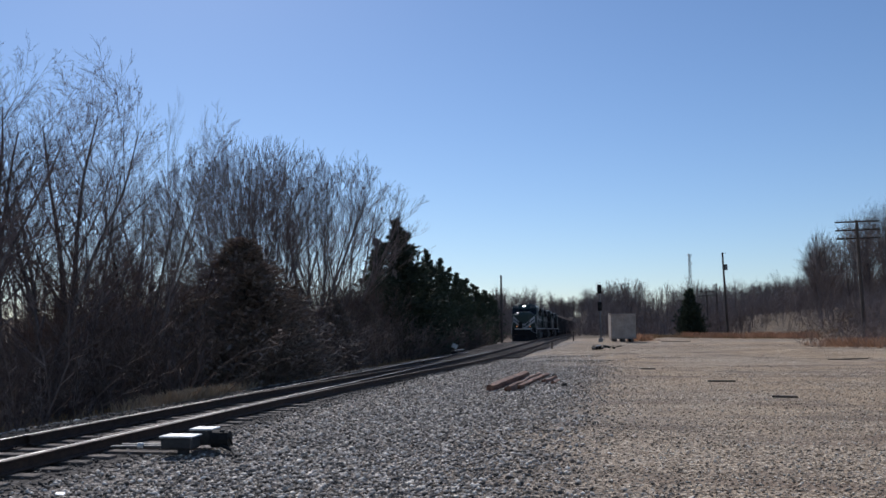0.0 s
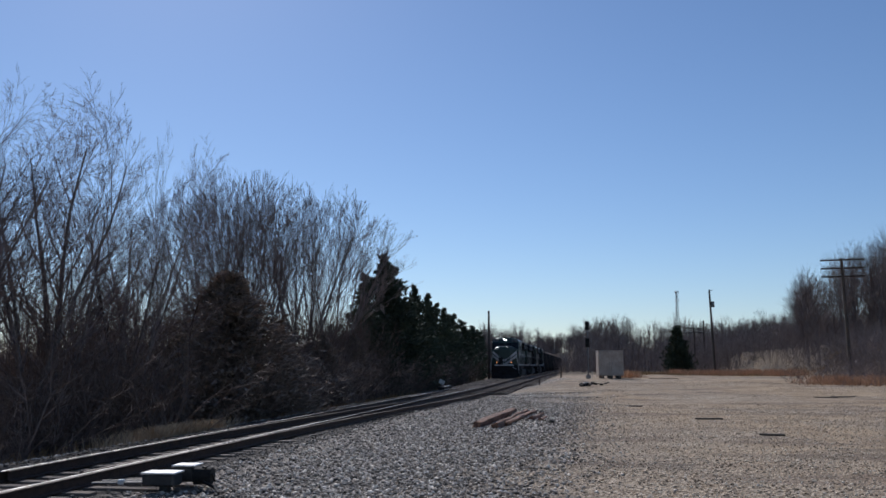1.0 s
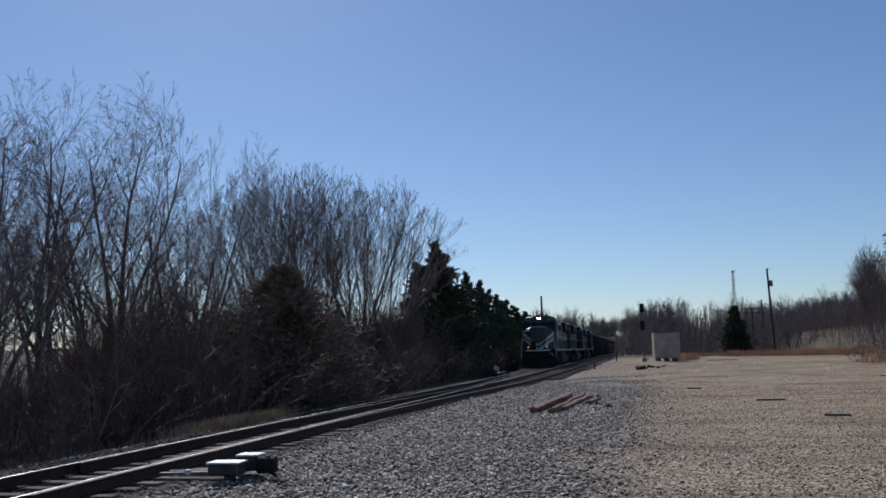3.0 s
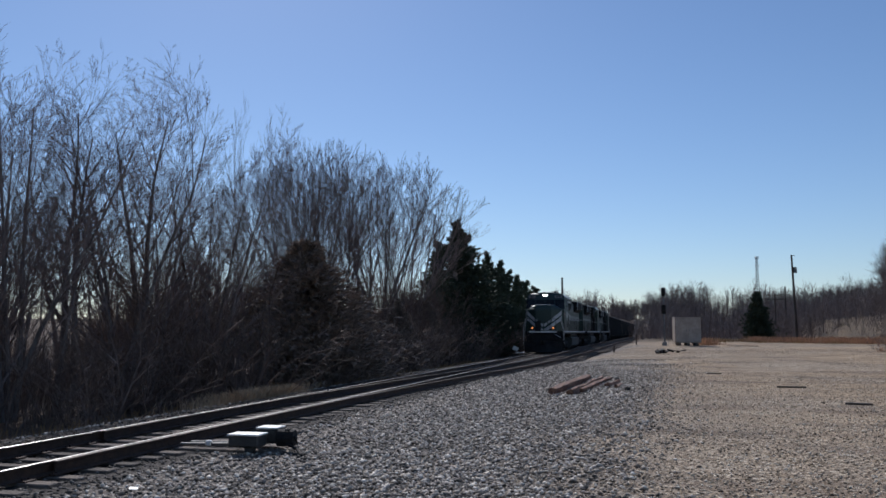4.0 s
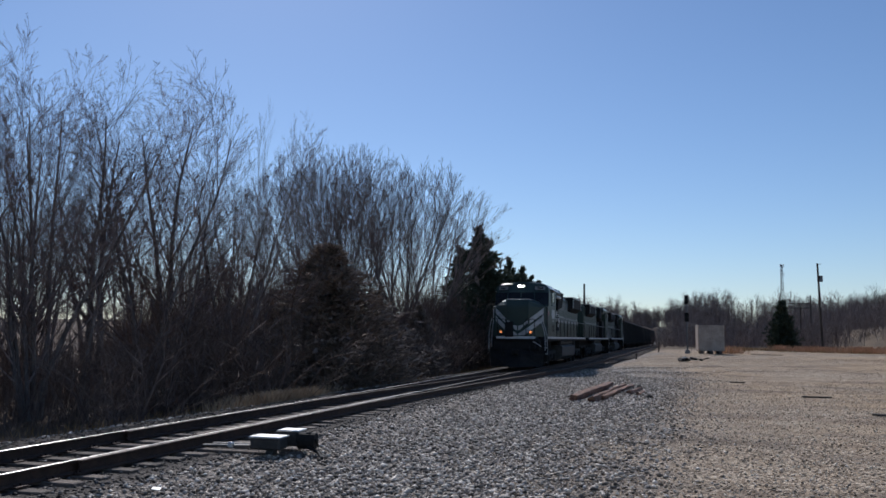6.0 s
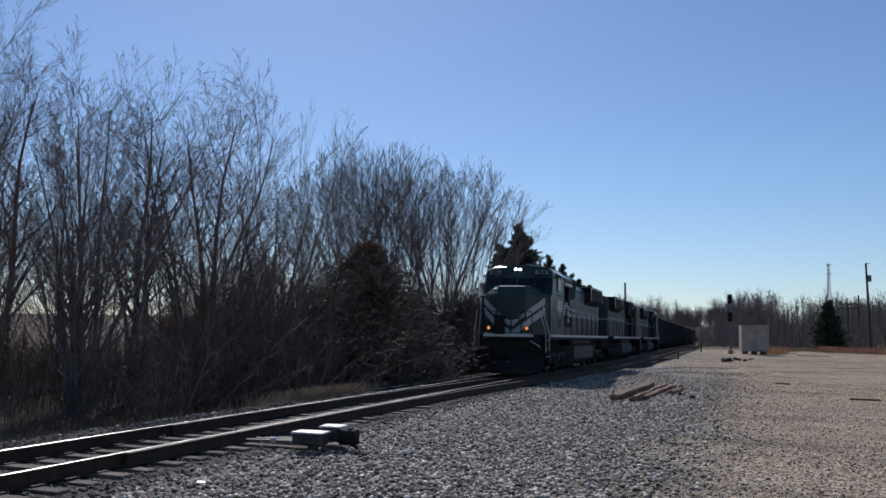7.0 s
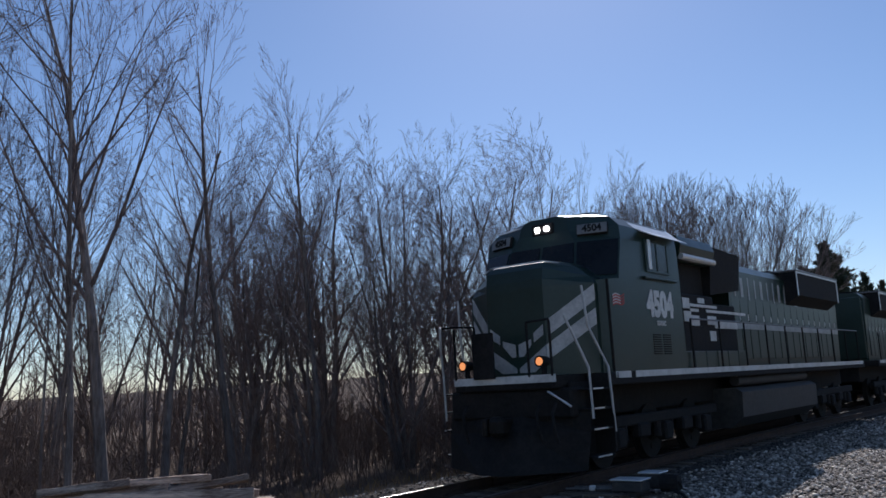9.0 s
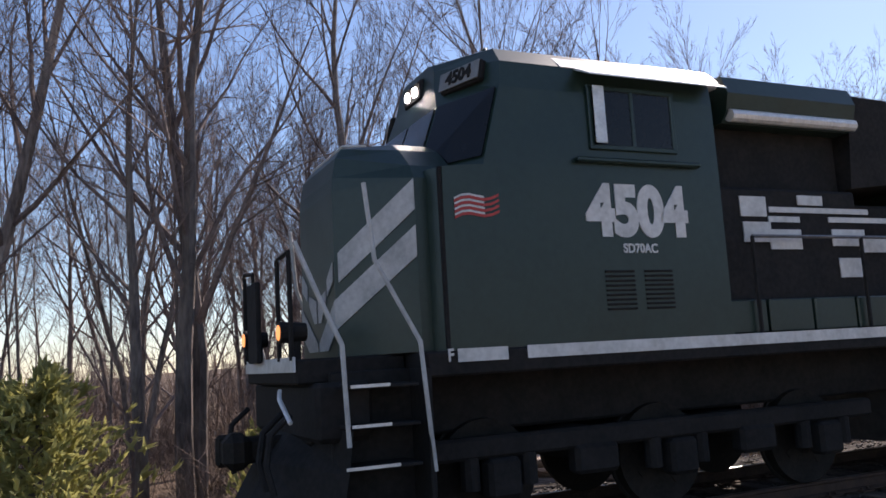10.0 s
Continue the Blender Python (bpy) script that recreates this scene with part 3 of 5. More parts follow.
def forest():
    rng = random.Random(17)
    # trees that stand out, by their place beyond the track
    for meshes, hm, x, y, h, w, label in (
            (LEAN, 12, -16.8, 24.4, 10.0, 1.0, "tall leaning bare tree with a broad crown of twigs"),
            (LEAN, 12, -17.2, 21.6, 9.3, 1.0, "tall leaning bare tree with a broad crown of twigs"),
            (LEAN, 12, -17.6, 16.5, 8.9, 1.0, "tall leaning bare tree with a broad crown of twigs"),
            (BROAD[2], 11.5, -16.4, 22.8, 9.0, 1.2, "many-stemmed bare tree beside the railway"),
            (BROAD[0], 11.5, -16.6, 18.6, 8.3, 1.2, "many-stemmed bare tree beside the railway"),
            (BROAD[1], 11.5, -16.2, 27.5, 8.1, 1.2, "many-stemmed bare tree beside the railway"),
            (BROAD[0], 11.5, -17.0, 30.2, 7.6, 1.2, "many-stemmed bare tree beside the railway"),
            (BROAD[2], 11.5, -16.5, 34.2, 7.4, 1.2, "many-stemmed bare tree beside the railway"),
            (FAN[0], 11.5, -17.6, 40.5, 12.5, 1.0, "bare tree with a fan of upswept branches"),
            (FAN[1], 11.5, -17.4, 47.0, 13.7, 1.3, "bare tree with a fan of upswept branches"),
            (FAN[1], 11.5, -18.6, 43.6, 12.9, 1.2, "bare tree with a fan of upswept branches"),
            (FAN[0], 11.5, -17.2, 53.5, 13.5, 1.3, "bare tree with a fan of upswept branches"),
            (FAN[1], 11.5, -18.6, 57.5, 12.4, 0.9, "bare tree with a fan of upswept branches"),
            (TALL[1], 12.5, -17.5, 36.4, 11.8, 0.4, "narrow upright bare tree in the row"),
            (TALL[2], 12.5, -16.8, 31.4, 11.2, 0.35, "narrow upright bare tree in the row"),
            (TALL[3], 12.5, -15.5, 11.6, 11.2, 0.8, "tall straight bare tree with an open crown"),
            (TALL[0], 12.5, -16.0, 14.6, 9.6, 0.8, "tall straight bare tree with a pointed crown"),
            (TALL[1], 12.5, -15.4, 8.6, 12.8, 0.9, "tall straight bare tree with an open crown"),
            (TALL[2], 12.5, -15.2, 4.6, 13.4, 1.0, "tall straight bare tree with an open crown"),
            (LEAN, 12.0, -15.0, 1.6, 13.5, 1.0, "tall forked bare tree with crossing limbs"),
            (TALL[0], 12.5, -15.2, -1.8, 13.5, 1.0, "tall straight bare tree with an open crown")):
        plant(meshes, x, y, h, hm, label, rng=rng, wide=w)
    for k in range(18):    # close-set stems behind the first row
        x, y = -15.4 - 6 * rng.random(), rng.uniform(16, 37)
        top = 9.8 if y < 13 else 8.2 if y < 29 else 7.0
        plant(rng.choice(THIN + BROAD), x, y, top * rng.uniform(0.75, 1.0), 10.6, "crowded bare tree in the wood", lean=6, rng=rng)
    for k in range(28):    # straight trunks of the open wood
        x, y = -14.6 - 20 * rng.random() ** 1.2, rng.uniform(-16, 11)
        plant(rng.choice(TALL + THIN), x, y, rng.uniform(9.5, 13.5), 12.0, "straight slender bare tree in the open wood", lean=2.5, rng=rng, wide=0.55)
    n = 0
    while n < 96:
        x, y = -14.4 - 24 * rng.random() ** 1.25, rng.uniform(-9, 62)
        if (y > 52 and x > -16) or (y > 31 and rng.random() < 0.8):
            continue
        kind = rng.random()
        deep = (-x - 14) / 20
        top = 10.2 if y < 13 else 8.3 if y < 29 else 6.6
        if kind < 0.45:
            plant(rng.choice(THIN), x, y, top * rng.uniform(0.65, 0.95) + 1.5 * deep, 10, "thin bare sapling in the wood", lean=5, rng=rng)
        elif kind < 0.72:
            plant(rng.choice(TALL), x, y, top * rng.uniform(0.8, 1.0) + 2.2 * deep, 12.5, "tall bare tree in the wood", lean=3, rng=rng)
        else:
            plant(rng.choice(BROAD), x, y, top * rng.uniform(0.75, 0.95) + 2.0 * deep, 11.5, "many-stemmed bare tree in the wood", lean=3, rng=rng)
        n += 1
    for k in range(20):
        y = 68 + k * 4.4
        plant(rng.choice(BROAD + VASE), -18 - rng.random() * 9, y, rng.uniform(5.5, 7.5), 11.5, "bare tree in the far row", lean=3, rng=rng)


forest()

# evergreens among them
RED_CEDARS = [conifer(3 + i, 10.0, 5.0, CEDAR, ragged=0.5, boughs=110) for i in range(3)]
BROWN_CEDAR = conifer(13, 10.0, 8.0, RUSTCEDAR, boughs=240, sprays=52, ragged=0.2, leaf=0.22)
for i, (x, y, h, w, label) in enumerate((
        (-15.8, 65.5, 10.6, 1.35, "tall dark evergreen cedar with a ragged crown"), (-16.6, 63.0, 9.0, 0.9, "dark evergreen cedar in the row"), (-15.3, 67.2, 9.9, 1.15, "dark evergreen cedar in the row"),
        (-15.4, 77.0, 9.4, 0.9, "dark evergreen cedar in the row"), (-15.2, 82.0, 9.0, 0.9, "dark evergreen cedar in the row"), (-15.0, 73.0, 7.6, 1.3, "dark evergreen cedar in the row"),
        (-15.2, 87.0, 8.4, 1.0, "dark evergreen cedar in the row"), (-15.0, 92.0, 8.2, 1.1, "dark evergreen cedar in the row"), (-15.0, 98.0, 7.9, 1.2, "dark evergreen cedar in the row"),
        (-14.8, 104.0, 7.6, 1.3, "dark evergreen cedar in the row"), (-14.6, 112.0, 7.2, 1.3, "dark evergreen cedar in the row"), (-14.6, 79.5, 8.0, 0.8, "dark evergreen cedar in the row"), (-14.4, 89.5, 7.2, 0.8, "dark evergreen cedar in the row"), (-16.0, 70.5, 9.2, 0.8, "dark evergreen cedar in the row"), (-16.2, 60.5, 7.6, 1.0, "dark evergreen cedar in the row"), (-14.6, 120.0, 7.0, 1.4, "dark evergreen cedar in the row"),
        (-14.2, 58.0, 5.4, 1.3, "dark evergreen cedar in the row"), (-14.0, 72.0, 5.0, 1.6, "low dark evergreen cedar"))):
    k = h / 9.6
    t = make_conifer(RED_CEDARS[i % 3], "cedar_tree", label, pose(x, y, ground_z(x, y) - 0.1, 0, 0, i * 67), "cedars beside the track")
    t.scale = (k * w, k * w, k)
for x, y, h, w in ((-13.9, 31.4, 6.2, 1.75), (-14.4, 38.5, 4.6, 1.0), (-14.2, 45.0, 4.2, 1.1), (-14.2, 51.0, 4.4, 1.1)):
    k = h / 10.4
    t = make_conifer(BROWN_CEDAR, "cedar_tree", "broad dense cedar with dull brown winter foliage", pose(x, y, ground_z(x, y) - 0.1, 0, 0, y * 30), "cedars beside the track")
    t.scale = (k * w, k * w, k)
LONE_CEDAR = conifer(17, 5.8, 3.3, CEDAR, boughs=150, sprays=30, ragged=0.25, leaf=0.26)
make_conifer(LONE_CEDAR, "cedar_tree", "lone dense dark evergreen at the far edge of the yard", pose(11.7, 106, ground_z(11.7, 106) - 0.1))
YOUNG_PINE = conifer(9, 2.3, 3.0, PINE, boughs=60, sprays=22, leaf=0.16, base=0.1)
make_conifer(YOUNG_PINE, "young_pine", "bushy young yellow-green pine at the wood's edge", pose(-12.9, -0.7, -0.35))
t = make_conifer(YOUNG_PINE, "young_pine", "small yellow-green pine at the wood's edge", pose(-13.2, 2.6, -0.35, 0, 0, 120))
t.scale = (0.45, 0.45, 0.8)


def shrub_mesh(seed, h):
    rng = random.Random(seed)
    segs = []
    for s in range(26):
        p = Vector((rng.gauss(0, 0.45), rng.gauss(0, 0.45), -0.1))
        d = Vector((rng.gauss(0, 0.35), rng.gauss(0, 0.35), 1)).normalized()
        ln = h * rng.uniform(0.5, 1.0)
        r = rng.uniform(0.008, 0.02)
        for i in range(4):
            d = (d + Vector((rng.gauss(0, .2), rng.gauss(0, .2), rng.gauss(0, .12)))).normalized()
            q = p + d * ln / 4
            segs.append((p, q, r * (1 - i * 0.2), r * (0.8 - i * 0.2), 3))
            for _ in range(3):
                e = (d + Vector((rng.gauss(0, .7), rng.gauss(0, .7), rng.gauss(0, .5)))).normalized()
                b = p.lerp(q, rng.random())
                c = b + e * ln * rng.uniform(0.12, 0.3)
                segs.append((b, c, r * 0.45, r * 0.2, 3))
                e2 = (e + Vector((rng.gauss(0, .6), rng.gauss(0, .6), rng.gauss(0, .6)))).normalized()
                segs.append((b.lerp(c, 0.6), b.lerp(c, 0.6) + e2 * ln * 0.12, r * 0.3, r * 0.15, 3))
            p = q
    return tubes_mesh("shrub", segs, BRUSH)


def undergrowth():
    rng = random.Random(23)
    kinds = [shrub_mesh(100 + i, 3.0) for i in range(5)]
    for n in range(240):
        y = rng.uniform(-8, 100)
        x = -13.2 - 9 * rng.random() ** 1.5 if y > 16 else -13.8 - 14 * rng.random()
        k = rng.uniform(0.45, 1.35) if y > 16 else rng.uniform(0.3, 0.7)
        s = new("shrub", kinds[n % 5])
        s.matrix_basis = pose(x, y, ground_z(x, y), rng.uniform(-6, 6), rng.uniform(-6, 6), rng.uniform(0, 360))
        s.scale = (k * 1.25, k * 1.25, k)
        tagged(s, "tangled leafless brown shrub at the wood's edge", "shrub", "undergrowth shrubs")


undergrowth()


def thicket(name, label, count, place, heights, radius, seed, twigs=4):
    """A mass of thin stems, past counting."""
    rng = random.Random(seed)
    segs = []
    for n in range(count):
        x, y = place(rng)
        h = rng.uniform(*heights)
        r = rng.uniform(*radius)
        p = Vector((x, y, ground_z(x, y) - 0.1))
        d = Vector((rng.gauss(0, .16), rng.gauss(0, .16), 1)).normalized()
        for i in range(3):
            d = (d + Vector((rng.gauss(0, .14), rng.gauss(0, .14), 0.03))).normalized()
            q = p + d * h / 3
            segs.append((p, q, r * (1 - i * 0.28), r * (0.72 - i * 0.28), 3))
            for _ in range(twigs):
                b = p.lerp(q, rng.random())
                e = (d + Vector((rng.gauss(0, .6), rng.gauss(0, .6), rng.gauss(0, .4)))).normalized()
                segs.append((b, b + e * h * rng.uniform(0.1, 0.22), r * 0.35, r * 0.12, 3))
            p = q
    tagged(new(name, tubes_mesh(name, segs, BRUSH)), label, "undergrowth", kind="stuff")


thicket("edge_thicket", "dense brown leafless thicket along the wood's edge", 2500, lambda r: (-13.3 - 6 * r.random() ** 1.2, r.uniform(23, 98)), (1.0, 3.4), (0.010, 0.022), 61)
thicket("edge_thicket", "low brown leafless thicket along the wood's edge", 520, lambda r: (-13.4 - 6 * r.random() ** 1.2, r.uniform(11, 25)), (0.8, 2.6), (0.008, 0.018), 65)
thicket("tall_thicket", "tall dense brown thicket in a rounded clump", 700, lambda r: (r.gauss(-15.6, 0.9), r.gauss(51.0, 3.6)), (3.0, 5.6), (0.012, 0.03), 67, 7)
thicket("low_thicket", "low brown leafless brush on the wood's floor", 900, lambda r: (-13.6 - 12 * r.random(), r.uniform(-8, 18)), (0.5, 1.5), (0.006, 0.012), 62)
thicket("wood_interior", "crowded thin stems deep inside the leafless wood", 1500, lambda r: (lambda x: (x, -x * r.uniform(1.3, 2.4)))(-18 - 24 * r.random()), (1.4, 4.2), (0.012, 0.034), 63, 5)
thicket("wood_interior", "close-grown saplings behind the first row of trees", 850, lambda r: (lambda x: (x, -x * r.uniform(1.32, 2.1)))(-15.6 - 12 * r.random()), (2.4, 5.2), (0.012, 0.03), 68, 8)
thicket("wood_interior", "low brush behind the first row of trees", 650, lambda r: (lambda x: (x, -x * r.uniform(0.85, 1.35)))(-17 - 22 * r.random()), (0.9, 2.3), (0.010, 0.024), 69, 6)
thicket("wood_interior", "thin young stems deep inside the open wood", 900, lambda r: (-21 - 40 * r.random(), r.uniform(-34, 22)), (2.0, 6.5), (0.014, 0.04), 64, 2)

thicket("low_thicket", "low tangled brush far back in the open wood", 3000, lambda r: (-17 - 38 * r.random(), r.uniform(-34, 24)), (0.9, 2.7), (0.012, 0.03), 66, 5)


# ---- far woods, one mass ----
def far_woods():
    rng = random.Random(41)
    segs, spikes = [], []

    def simple(x, y, h, r, limbs=26, twigs=7, wide=0.32):
        """Trunk, limbs that make a rounded crown, and a haze of fine twigs."""
        z = ground_z(x, y)
        top = Vector((x + rng.gauss(0, .3), y, z + h * 0.8))
        foot = Vector((x, y, z - 0.5))
        segs.append((foot, top, r, r * 0.3, 3))
        mid = Vector((x, y, z + h * 0.62))
        for _ in range(limbs):
            b = foot.lerp(top, rng.uniform(0.3, 0.95))
            a, e = rng.random() * 6.28, rng.uniform(-0.35, 1.0)
            rim = math.sqrt(max(1 - e * e, 0.05)) * rng.uniform(0.5, 1.0)
            c = mid + Vector((math.cos(a) * rim * h * wide, math.sin(a) * rim * h * wide, e * h * 0.38))
            if c.z < b.z:
                b = foot.lerp(top, 0.3)
            segs.append((b, c, r * 0.24, r * 0.07, 3))
            d = (c - b).normalized()
            for _ in range(twigs):
                e2 = (d + Vector((rng.gauss(0, .45), rng.gauss(0, .45), rng.gauss(0.25, .35)))).normalized()
                g = b.lerp(c, rng.uniform(0.35, 1))
                spikes.append((g, g + e2 * h * rng.uniform(0.08, 0.17), r * 0.11))

    def brush(x, y, h, n=9, r=0.06):
        z = ground_z(x, y)
        for _ in range(n):
            px, py = x + rng.gauss(0, 2.6), y + rng.gauss(0, 2.2)
            if -11.5 < px < -5.5:
                continue
            p = Vector((px, py, z - 0.3))
            q = p + Vector((rng.gauss(0, 0.7), rng.gauss(0, 0.7), h * rng.uniform(0.4, 1.1)))
            spikes.append((p, q, r))
            for _ in range(6):
                b = p.lerp(q, rng.uniform(0.15, 1))
                spikes.append((b, b + Vector((rng.gauss(0, .6), rng.gauss(0, .6), rng.uniform(0.3, 1.2))), r * 0.6))

    for i in range(320):   # wooded ridge that closes the view at the end of the line
        x, y = rng.uniform(-75, 100), rng.uniform(195, 300)
        if -13 < x < -4:    # the line runs through here
            continue
        simple(x, y, rng.uniform(6.5, 9.0) * (1.2 if rng.random() < 0.12 else 1), 0.17)
        brush(x, y - 6, 5.5, 80, 0.045)
    for i in range(130):    # wooded bank beyond the yard
        y = 90 + 34 * rng.random()
        x = 0.228 * y + 2.2 + 30 * rng.random() ** 1.3
        simple(x, y, rng.uniform(9.0, 14.0) * (0.72 + 0.28 * step(0, 7, x - 0.228 * y - 2)), 0.11, 36, 10, 0.26)
        brush(x, y + 4, 3.6, 26, 0.022)
    for i in range(60):   # trees where the line passes out of view
        x, y = rng.uniform(-24, 8), rng.uniform(446, 490)
        simple(x, y, rng.uniform(9, 12), 0.3)
        brush(x, y, 7.0, 40, 0.08)
    for i in range(340):   # low brush on the bank's slope
        y = rng.uniform(60, 92)
        brush(0.21 * y + 6.5 + 16 * rng.random(), y, rng.uniform(0.7, 2.2), 16, 0.018)
    for i in range(110):   # the wood goes on behind the trees beside the track
        x, y = -58 - 45 * rng.random(), rng.uniform(-70, 60)
        simple(x, y, rng.uniform(3.5, 6.0) if y > 5 else rng.uniform(5, 9), 0.10, 18, 5)
        brush(x, y, 3.2, 30, 0.035)
    for i in range(190):   # nearer scrub
        x, y = rng.uniform(-3, 60), rng.uniform(122, 190)
        if rng.random() < 0.6:
            simple(x, y, rng.uniform(4.0, 6.0), 0.10)
        brush(x, y, 4.0, 36, 0.03)
    me = tubes_mesh("far_woods", segs, FARBARK)
    tagged(new("far_woods", me), "leafless winter woods on the far hillsides", "woods", kind="stuff")
    verts, faces = [], []
    for p, q, w in spikes:    # twigs too fine to be more than three-cornered slivers
        d = (q - p).normalized()
        u = d.cross(Vector((rng.gauss(0, 1), rng.gauss(0, 1), rng.gauss(0, .3)))).normalized() * w
        k = len(verts)
        verts += [p - u, p + u, q]
        faces.append((k, k + 1, k + 2))
    me = mesh_of("far_twigs", verts, faces)
    me.materials.append(FARBARK)
    tagged(new("far_twigs", me), "haze of fine bare twigs on the far woods", "woods", kind="stuff")


far_woods()


def grass_mass(name, label, count, place, heights, material, seed, width=0.012):
    rng = random.Random(seed)
    verts, faces = [], []
    for n in range(count):
        x, y = place(rng)
        h = rng.uniform(*heights)
        a = rng.random() * 6.28
        z = ground_z(x, y) - 0.02
        lx, ly = rng.gauss(0, 0.3) * h, rng.gauss(0, 0.3) * h
        dx, dy = math.cos(a) * width, math.sin(a) * width
        k = len(verts)
        verts += [(x - dx, y - dy, z), (x + dx, y + dy, z), (x + lx * 0.5, y + ly * 0.5, z + h * 0.65), (x + lx, y + ly, z + h)]
        faces += [(k, k + 1, k + 2), (k, k + 2, k + 3)]
    me = mesh_of(name, verts, faces)
    me.materials.append(material)
    tagged(new(name, me), label, "grass", kind="stuff")


def tufts(r, centres):
    x, y, sx, sy = r.choice(centres)
    return r.gauss(x, sx), r.gauss(y, sy)


_r = random.Random(85)
PALE_TUFTS = [(3 + 27 * u + _r.gauss(0, 1.5), 104 - 24 * u + _r.gauss(0, 5), _r.uniform(0.3, 1.2), _r.uniform(0.4, 1.4)) for u in (_r.random() for _ in range(60))]
BANK_TUFTS = [(_r.uniform(20, 38), _r.uniform(64, 92), _r.uniform(0.5, 1.6), _r.uniform(0.8, 2)) for _ in range(40)]
RUSSET_TUFTS = [(15.2, 86, 0.9, 1.5), (16.6, 84, 0.8, 1.4), (17.9, 83, 0.8, 1.5), (19.2, 82, 0.7, 1.6), (16.4, 88, 0.8, 1.2), (13.6, 90, 0.6, 1), (12.3, 94, 0.7, 1), (10.4, 97, 0.5, 1),
                (16.6, 61, 1.0, 1.3), (18.4, 60, 1.1, 1.5), (20.2, 62, 0.9, 1.4), (4.0, 76, 0.6, 1.0)]
grass_mass("pale_grass", "thin pale dry grass in tufts along the yard's far edge", 6000, lambda r: tufts(r, PALE_TUFTS), (0.12, 0.4), DRYGRASS, 80, 0.03)
grass_mass("bank_grass", "dull dry grass in tufts on the bank", 1800, lambda r: tufts(r, BANK_TUFTS), (0.1, 0.35), DRYGRASS, 84, 0.03)
grass_mass("russet_grass", "tall russet dry grass in clumps at the yard's edge", 7500, lambda r: tufts(r, RUSSET_TUFTS), (0.1, 0.75), RUSSET, 81, 0.024)
grass_mass("dry_grass", "short straw-coloured dry grass beside the track", 2600, lambda r: (-11.0 - 1.3 * r.random() ** 1.5, r.gauss(22.5, 1.5)), (0.12, 0.40), STRAW, 82)
grass_mass("dry_grass", "sparse straw-coloured dry grass at the wood's edge", 2200, lambda r: (-11.4 - 2.5 * r.random(), r.uniform(-6, 60)), (0.08, 0.3), DRYGRASS, 83)


# ---- train: local y runs back along the train, x to the yard's side, z up from the rail heads; the headlight is at y = 0 ----
def text_bm(word, size, squeeze=1.0, bold=0.0, depth=0.006):
    cu = bpy.data.curves.new("lettering", "FONT")
    cu.body, cu.size, cu.offset, cu.extrude = word, size, bold, depth
    cu.align_x, cu.align_y = "CENTER", "CENTER"
    ob = bpy.data.objects.new("lettering", cu)
    scene.collection.objects.link(ob)
    bpy.context.view_layer.update()
    me = bpy.data.meshes.new_from_object(ob.evaluated_get(bpy.context.evaluated_depsgraph_get()))
    bm = bmesh.new()
    bm.from_mesh(me)
    bpy.data.objects.remove(ob), bpy.data.curves.remove(cu), bpy.data.meshes.remove(me)
    bmesh.ops.scale(bm, vec=(squeeze, 1, 1), verts=bm.verts)
    return bm


SIDE = Matrix(((0, 0, 1, 0), (1, 0, 0, 0), (0, 1, 0, 0), (0, 0, 0, 1)))   # writing that faces +x, reading towards +y


def plan_ring(z, w, back, y1, hw, y0):
    return [(-w, back, z), (w, back, z), (w, y1, z), (hw, y0, z), (-hw, y0, z), (-w, y1, z)]


def wheelset_mesh(r):
    bm = B()
    tube(bm, [(-1.0, 0, 0), (1.0, 0, 0)], [0.09, 0.09], 10)
    for s in (-1, 1):
        x = s * 0.753
        tube(bm, [(x - s * 0.09, 0, 0), (x - s * 0.055, 0, 0), (x - s * 0.05, 0, 0), (x + s * 0.065, 0, 0)], [r + 0.025, r + 0.025, r, r - 0.008], 28)
        tube(bm, [(x + s * 0.066, 0, 0), (x + s * 0.10, 0, 0)], [0.2, 0.14], 14)
        for k in range(4):
            a = k * math.pi / 2
            box(bm, (x + s * 0.067, 0.3 * math.cos(a), 0.3 * math.sin(a)), (0.02, 0.09, 0.09))
    return bm


def truck_bm(axles, wide=1.08):
    bm = B()
    y0, y1 = axles[0] - 0.75, axles[-1] + 0.75
    for s in (-1, 1):
        box(bm, (s * wide, (y0 + y1) / 2, 0.82), (0.16, y1 - y0, 0.2), 0.03)
        for y in axles:
            box(bm, (s * (wide + 0.04), y, 0.54), (0.22, 0.34, 0.36), 0.04)
            for dy in (-0.3, 0.3):
                tube(bm, [(s * wide, y + dy, 0.45), (s * wide, y + dy, 0.74)], [0.09, 0.09], 10)
        for y in [(a + b) / 2 for a, b in zip(axles, axles[1:])]:
            box(bm, (s * (wide + 0.02), y, 0.62), (0.2, 0.5, 0.28), 0.04)
    for y in [(a + b) / 2 for a, b in zip(axles, axles[1:])]:
        box(bm, (0, y, 0.75), (2 * wide, 0.4, 0.3), 0.03)
    return bm


